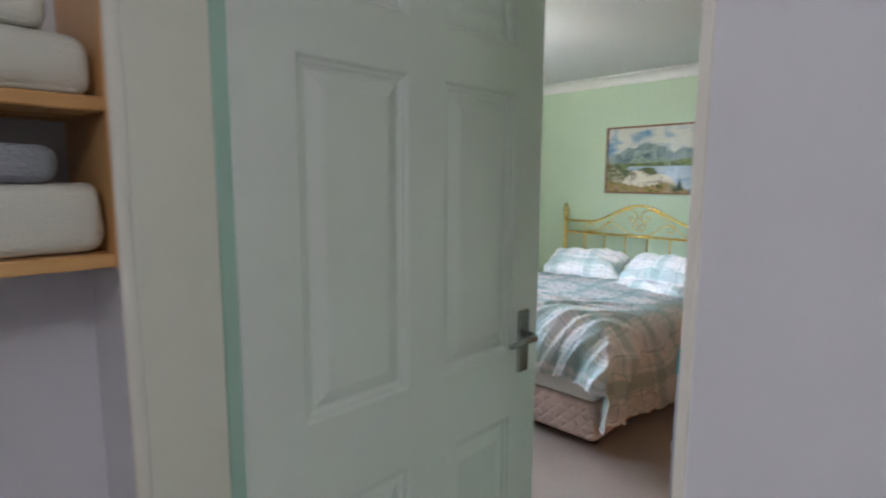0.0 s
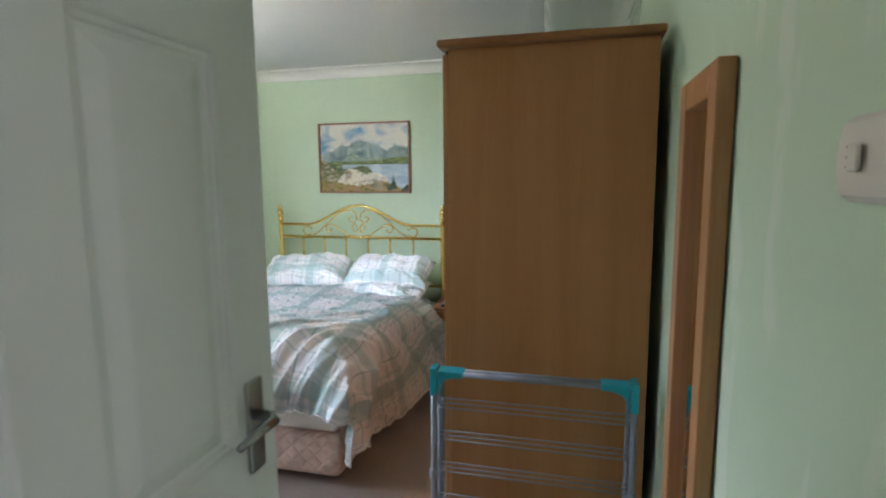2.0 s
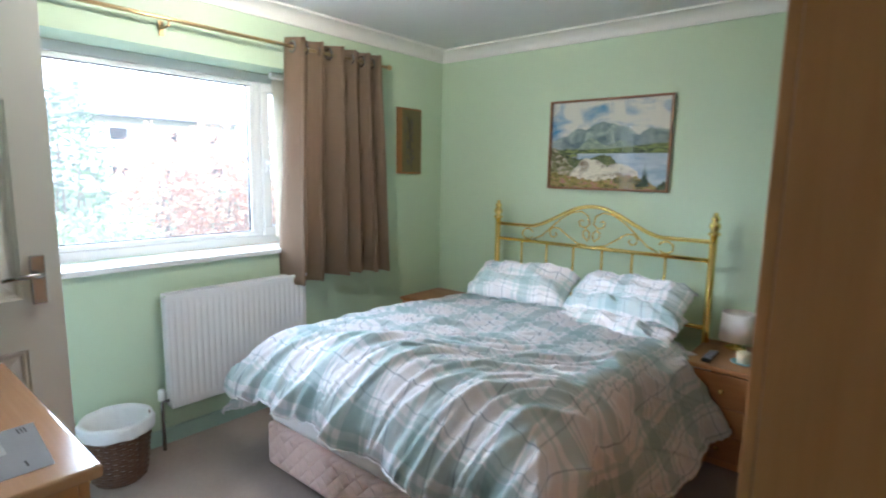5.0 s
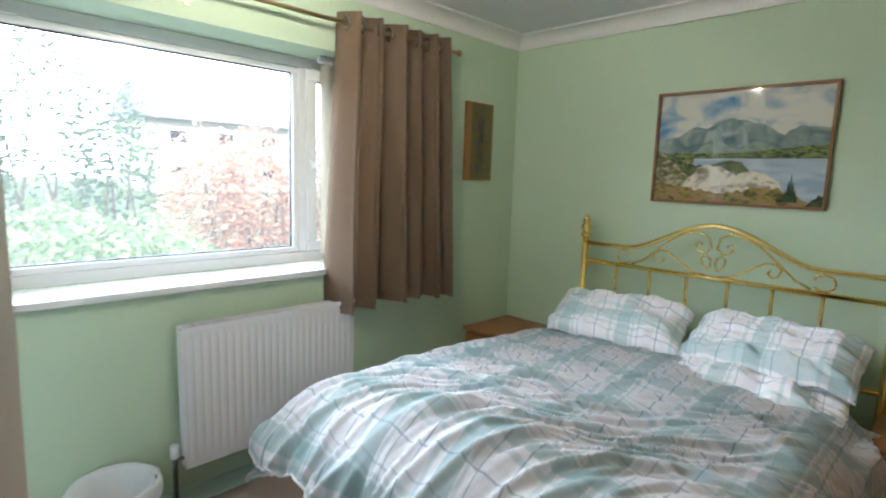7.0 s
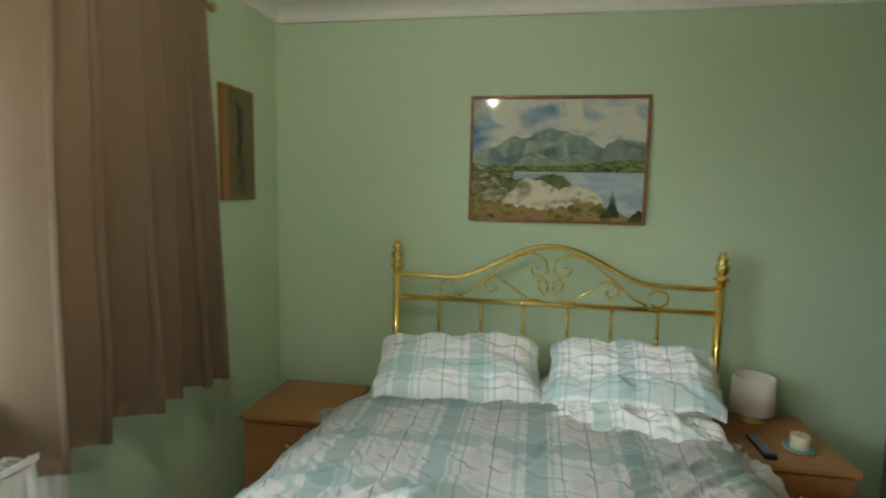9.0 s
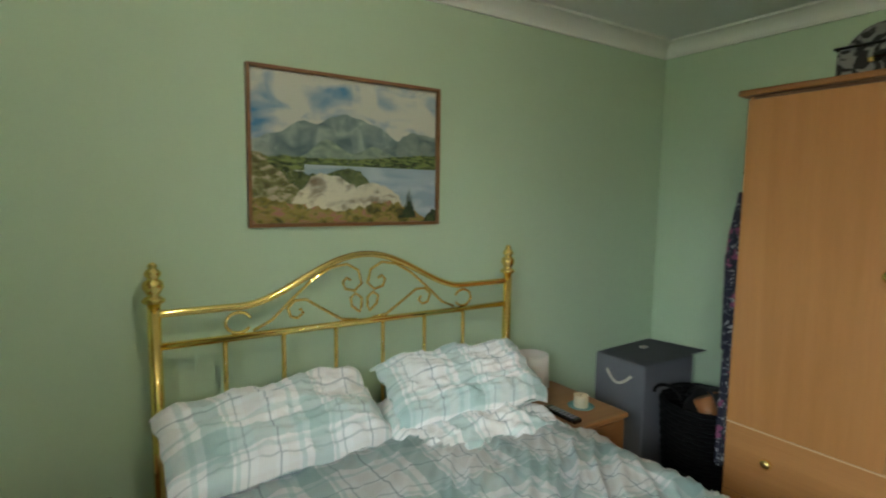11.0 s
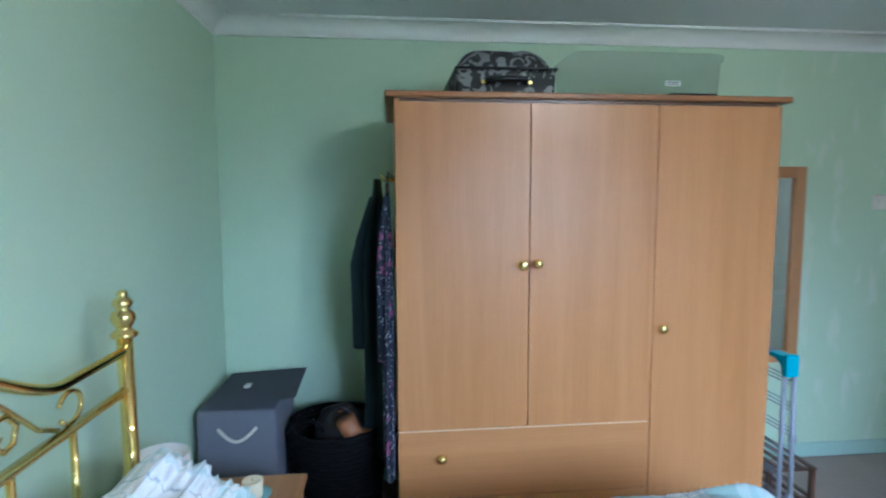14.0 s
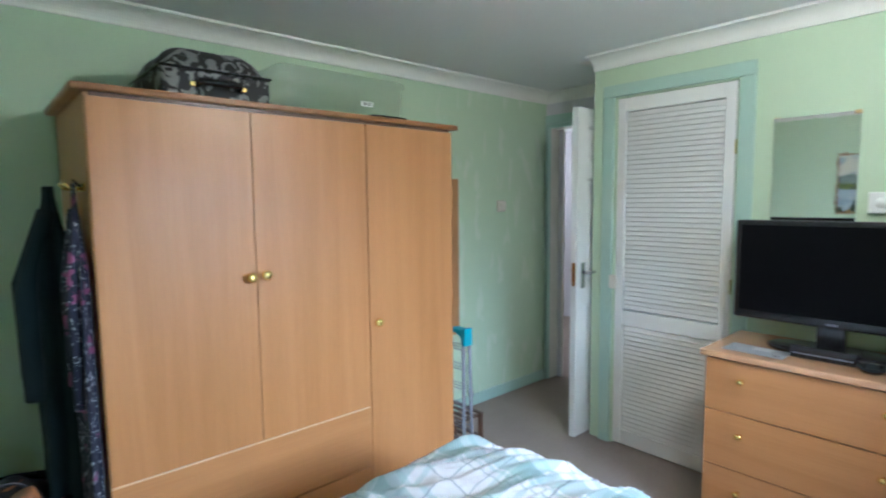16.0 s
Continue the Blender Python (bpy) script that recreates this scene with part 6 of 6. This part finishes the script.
wm = thing("frameless_mirror", (XW, 3.30, 1.15), "frameless mirror held by small corner clips", "mirror")
mg = one_box(XW + 0.004, XW + 0.009, 3.14, 3.458, 1.20, 1.866, 0.001)
for v in mg.verts:
    v.co.x += (3.458 - v.co.y) * 0.0245
part("mirror_glass", mg, MIRROR, wm)
for y in (3.15, 3.448):
    for z in (1.205, 1.861):
        part("clip", one_box(XW + 0.001, XW + 0.014, y - 0.012, y + 0.012, z - 0.008, z + 0.008, 0.002), RODM, wm, "brass corner clip")
th = thing("thermostat", (XW, 3.56, 1.44), "white wall thermostat beside the mirror", "thermostat")
part("case", one_box(XW + 0.001, XW + 0.028, 3.50, 3.59, 1.437, 1.525, 0.006, 3), UPVC, th)
part("dial", lathe(bm_new(), (XW + 0.028, 3.545, 1.48), [(0.022, 0.0), (0.021, 0.006), (0.0, 0.007)], 24, "X"), UPVC, th, smooth=True)

# ---- bin by the radiator ----
WICK = wood("brown_wicker", (0.16, 0.085, 0.045), (0.07, 0.035, 0.02), along=2, scale=2)
LINER = material("white_bin_liner", (0.72, 0.74, 0.76), 0.35, vary=0.05, scale=20, bump=0.5, bump_scale=40, depth=0.01)
wb = thing("waste_bin", (3.16, 4.445, 0), "brown wicker waste bin with white plastic liner", "waste bin")
BCX, BCY = 3.16, 4.445
coil = []
for q in range(20 * 48):
    a, k = 2 * math.pi * q / 48, q / 48
    rr = 0.104 + 0.030 * k / 19 + 0.003 * math.cos(12.5 * a)
    coil.append((BCX + rr * math.cos(a), BCY + rr * math.sin(a), 0.01 + k * 0.0158))
part("woven_wall", tube(bm_new(), coil, 0.0075, 6), WICK, wb, smooth=True)
b = bm_new()


def liner_fn(u, v):
    a = 2 * math.pi * u
    r0, z0 = ((0.088, 0.06), (0.118, 0.318), (0.138, 0.336), (0.151, 0.322), (0.150, 0.272))[min(4, int(round(v * 4)))]
    w = 0.002 * math.sin(9 * a) + 0.004 * noise.noise(Vector((math.cos(a) * 3, math.sin(a) * 3, v * 4)))
    return Vector((BCX + (r0 + w) * math.cos(a), BCY + (r0 + w) * math.sin(a), z0 + 2 * w * (v > 0.6)))


grid(b, 60, 4, liner_fn)
bmesh.ops.remove_doubles(b, verts=b.verts, dist=0.0005)
part("liner", b, LINER, wb, "crinkled white plastic liner", True)
part("bin_floor", lathe(bm_new(), (BCX, BCY, 0.002), [(0.0, 0.0), (0.1, 0.0), (0.1, 0.008), (0.0, 0.008)], 24), WICK, wb)

# ---- hall: pine shelves with towels ----
shf = thing("pine_shelf_unit", (1.2, 2.30, 1.318), "pine wall shelves stacked with cream towels", "shelf")
SX0, SX1, SY0, SY1 = 0.80, 1.443, 2.158, 2.418
for z in (1.322, 1.522, 1.82):
    n = 6
    part("shelf_front", one_box(SX0, SX1 - 0.019, SY0, SY0 + 0.05, z, z + 0.018, 0.002), PINEX, shf)
    for k in range(3):
        y = SY0 + 0.065 + k * 0.056
        part("slat", one_box(SX0, SX1 - 0.019, y, y + 0.04, z + 0.002, z + 0.016, 0.002), PINEX, shf)
part("side_panel", one_box(SX1 - 0.018, SX1, SY0, SY1, 1.318, 1.84, 0.002), PINE, shf)
part("side_panel", one_box(SX0 - 0.019, SX0 - 0.001, SY0, SY1, 1.318, 1.84, 0.002), PINE, shf)
TOWEL = material("cream_towelling", (0.72, 0.69, 0.61), 0.95, vary=0.05, scale=16, bump=0.6, bump_scale=320, depth=0.006)
TOWEL2 = material("grey_blue_towelling", (0.34, 0.35, 0.40), 0.95, vary=0.1, scale=16, bump=1.0, bump_scale=260, depth=0.006)


def towel(z, h, x1, mat, seed, label):
    bm = bm_new()
    box(bm, 0.86, x1, SY0 + 0.012, SY1 - 0.03, z, z + h, min(h * 0.45, 0.03), 5)
    bmesh.ops.subdivide_edges(bm, edges=bm.edges[:], cuts=3, use_grid_fill=True)
    for v in bm.verts:
        if v.co.z > z + 0.004:
            v.co += Vector((0.006, 0.006, 0.006)) * noise.noise(v.co * 22 + Vector((seed, 0, 0)))
    tagged(part("folded_towel", bm, mat, smooth=True), label, "towel", "towels on the pine shelves")


towel(1.541, 0.075, 1.418, TOWEL, 1, "folded cream towel on the pine shelf")
towel(1.617, 0.045, 1.375, TOWEL, 2, "folded cream towel on top of another")
towel(1.341, 0.09, 1.420, TOWEL, 3, "thick folded cream towel on the lower pine shelf")
towel(1.432, 0.05, 1.372, TOWEL2, 4, "folded grey towel on the lower pine shelf")

hl = thing("hall_ceiling_light", (0.5, 0.55, 2.18), "small round hall ceiling light", "ceiling light")
part("rose", lathe(bm_new(), (0.5, 0.55, H - 0.03), [(0.0, 0.03), (0.05, 0.03), (0.05, 0.01), (0.02, 0.0), (0.0, 0.0)], 24), UPVC, hl, smooth=True)
hc = thing("hall_wall_control", (1.425, 1.28, 1.455), "flat off-white hall wall control box", "control box")
part("case", one_box(1.411, 1.4285, 1.20, 1.36, 1.455, 1.66, 0.005, 3), LILAC, hc)
hd = thing("door_4", (-0.495, 1.75, 0), "closed white panelled door across the hall", "door", kind="structure")
b = panel_door_leaf(bm_new(), 0.75, 2.0, 0.04)
bmesh.ops.transform(b, matrix=pose(-0.45, 1.35, 0.005, 0, 0, 90), verts=b.verts)
part("leaf", b, WHITE, hd)

# ---- garden outside the window ----
GRASS = material("winter_lawn", (0.09, 0.13, 0.045), 0.95, vary=0.35, scale=3, bump=0.8, bump_scale=30, depth=0.03)
structure("ground", one_box(-60, 80, YN + 0.31, 120, -0.45, -0.35), GRASS, "rough green lawn reaching away outside", "ground")
CLOUD = bpy.data.materials.new("white_overcast")
CLOUD.use_nodes = True
_n = CLOUD.node_tree.nodes
_e = _n.new("ShaderNodeEmission")
_e.inputs[0].default_value, _e.inputs[1].default_value = (0.93, 0.97, 1.0, 1), 7.0
CLOUD.node_tree.links.new(_e.outputs[0], _n["Material Output"].inputs[0])
b = bm_new()
grid(b, 30, 10, lambda u, v: Vector((4 + 85 * math.cos(math.pi * (0.05 + 0.9 * u)), 8 + 85 * math.sin(math.pi * (0.05 + 0.9 * u)), -2 + 60 * v)))
structure("backdrop", b, CLOUD, "plain white overcast sky", "sky", True)


def leaf_cloud(name, blobs, count, size, mats, seed, label, category):
    """A hedge or shrub: many small leaves scattered through lumpy volumes, over a few stems."""
    rng = random.Random(seed)
    t = thing(name, (blobs[0][0], blobs[0][1], -0.35), label, category)
    for mi, mat in enumerate(mats):
        verts, faces = [], []
        for _ in range(count // len(mats)):
            cx, cy, cz, rx, ry, rz = rng.choice(blobs)
            d = Vector((rng.gauss(0, 1), rng.gauss(0, 1), rng.gauss(0, 1))).normalized() * rng.uniform(0.55, 1.05)
            p = Vector((cx + d.x * rx, cy + d.y * ry, cz + d.z * rz))
            if p.z < -0.33:
                continue
            a = Vector((rng.gauss(0, 1), rng.gauss(0, 1), rng.gauss(0, 1))).normalized()
            c = a.orthogonal().normalized()
            s = size * rng.uniform(0.6, 1.4)
            k = len(verts)
            for q in (p - a * s, p + c * s * 0.45, p + a * s, p - c * s * 0.45):
                verts.append(q - OFF[t])
            faces.append((k, k + 1, k + 2, k + 3))
        me = bpy.data.meshes.new("leaves")
        me.from_pydata(verts, [], faces)
        me.materials.append(mat)
        ob = new("leaves", me)
        ob.parent = t
        OFF[ob] = OFF[t]
        tagged(ob, kind="stuff")
    st = bm_new()
    for cx, cy, cz, rx, ry, rz in blobs:
        for q in range(4):
            tube(st, [(cx + rng.uniform(-0.3, 0.3) * rx, cy + rng.uniform(-0.3, 0.3) * ry, -0.36), (cx + rng.uniform(-0.4, 0.4) * rx, cy, (cz - 0.35) / 2), (cx + rng.uniform(-0.7, 0.7) * rx, cy + rng.uniform(-0.5, 0.5) * ry, cz + 0.6 * rz)], [0.03, 0.02, 0.006], 6)
    part("stem", st, BARK, t)


def leafy(m):
    """Light shines through thin leaves and blind slats."""
    n, l = m.node_tree.nodes, m.node_tree.links
    b, out = n["Principled BSDF"], n["Material Output"]
    src = b.inputs["Base Color"].links[0].from_socket
    tr, mx = n.new("ShaderNodeBsdfTranslucent"), n.new("ShaderNodeMixShader")
    mx.inputs[0].default_value = 0.45
    l.new(src, tr.inputs[0])
    l.new(b.outputs[0], mx.inputs[1])
    l.new(tr.outputs[0], mx.inputs[2])
    l.new(mx.outputs[0], out.inputs[0])
    return m


BARK = material("grey_brown_bark", (0.16, 0.12, 0.09), 0.9, vary=0.3, scale=20)
RUST = material("russet_beech_leaves", (0.50, 0.27, 0.16), 0.7, vary=0.35, scale=3)
RUST2 = material("pale_dry_beech_leaves", (0.62, 0.42, 0.29), 0.7, vary=0.3, scale=3)
LEAFG = material("glossy_green_leaves", (0.17, 0.26, 0.10), 0.4, vary=0.35, scale=3)
LEAFG2 = material("pale_variegated_leaves", (0.42, 0.46, 0.26), 0.5, vary=0.3, scale=3)
LEAFD = material("dark_evergreen_leaves", (0.11, 0.16, 0.10), 0.6, vary=0.3, scale=3)
for m in (RUST, RUST2, LEAFG, LEAFG2, LEAFD, BLIND):
    leafy(m)
leaf_cloud("beech_hedge", [(5.5 + k * 0.8, 9.6 + 0.2 * math.sin(k * 2.1), 0.75 + 0.1 * math.sin(k * 1.3), 0.7, 0.6, 1.25) for k in range(8)], 26000, 0.05, (RUST, RUST2), 2, "russet beech hedge with dry winter leaves", "hedge")
leaf_cloud("green_shrub", [(4.35, 8.2, 0.25, 0.6, 0.6, 0.75), (3.6, 8.5, 0.3, 0.7, 0.6, 0.8), (4.9, 8.6, 0.1, 0.45, 0.5, 0.55)], 9000, 0.045, (LEAFG, LEAFG2), 3, "variegated green garden shrub", "shrub")
leaf_cloud("evergreen_tree", [(4.9, 11.5, 1.2, 0.7, 0.7, 1.5), (4.1, 12.0, 1.7, 0.9, 0.9, 2.0), (3.0, 12.5, 1.4, 0.9, 0.9, 1.7)], 3800, 0.06, (LEAFD, LEAFG), 5, "loose dark evergreen tree behind the hedge", "tree")

HOUSEW = material("pale_rendered_wall", (0.62, 0.58, 0.52), 0.85, vary=0.08, scale=2)
ROOF = material("grey_tiled_roof", (0.26, 0.24, 0.24), 0.8, vary=0.2, scale=6)
hs = thing("house", (20, 48, -0.35), "pale house with grey tiled roof beyond the hedge", "house")
HX0, HX1, HY0, HY1, HE, HR = 14.5, 25.5, 44, 52, 4.9, 7.5
part("wall", one_box(HX0, HX1, HY0, HY1, -0.36, HE), HOUSEW, hs)
b = bm_new()
vv = [b.verts.new(p) for p in ((HX0 - 0.4, HY0 - 0.4, HE), (HX1 + 0.4, HY0 - 0.4, HE), (HX1 + 0.4, 48, HR), (HX0 - 0.4, 48, HR), (HX0 - 0.4, HY1 + 0.4, HE), (HX1 + 0.4, HY1 + 0.4, HE))]
for f in ((0, 1, 2, 3), (3, 2, 5, 4), (0, 3, 4), (1, 5, 2), (0, 4, 5, 1)):
    b.faces.new([vv[k] for k in f])
rf = part("roof", b, ROOF, hs)
tl = bm_new()
for k in range(9):
    t0, t1 = k / 9, (k + 1) / 9
    y0_, y1_ = HY0 - 0.42 + t0 * 4.4, HY0 - 0.42 + t1 * 4.4
    z0_, z1_ = HE + t0 * (HR - HE), HE + t1 * (HR - HE)
    q = [tl.verts.new(p) for p in ((HX0 - 0.42, y0_, z0_ + 0.07), (HX1 + 0.42, y0_, z0_ + 0.07), (HX1 + 0.42, y1_, z1_ + 0.02), (HX0 - 0.42, y1_, z1_ + 0.02), (HX0 - 0.42, y0_, z0_ - 0.02), (HX1 + 0.42, y0_, z0_ - 0.02))]
    tl.faces.new(q[:4])
    tl.faces.new((q[0], q[1], q[5], q[4]))
part("tile_courses", tl, ROOF, rf)
for x in (16.0, 19.5, 23.0):
    for z in (0.6, 3.2):
        w = part("window", one_box(x, x + 1.3, HY0 - 0.06, HY0 - 0.001, z, z + 1.0, 0.01), UPVC, hs)
        part("pane", one_box(x + 0.08, x + 1.22, HY0 - 0.075, HY0 - 0.061, z + 0.08, z + 0.92), BLACK, w)
part("gutter", tube(bm_new(), [(HX0 - 0.4, HY0 - 0.46, HE - 0.02), (HX1 + 0.4, HY0 - 0.46, HE - 0.02)], 0.06, 8), BLACK, hs)
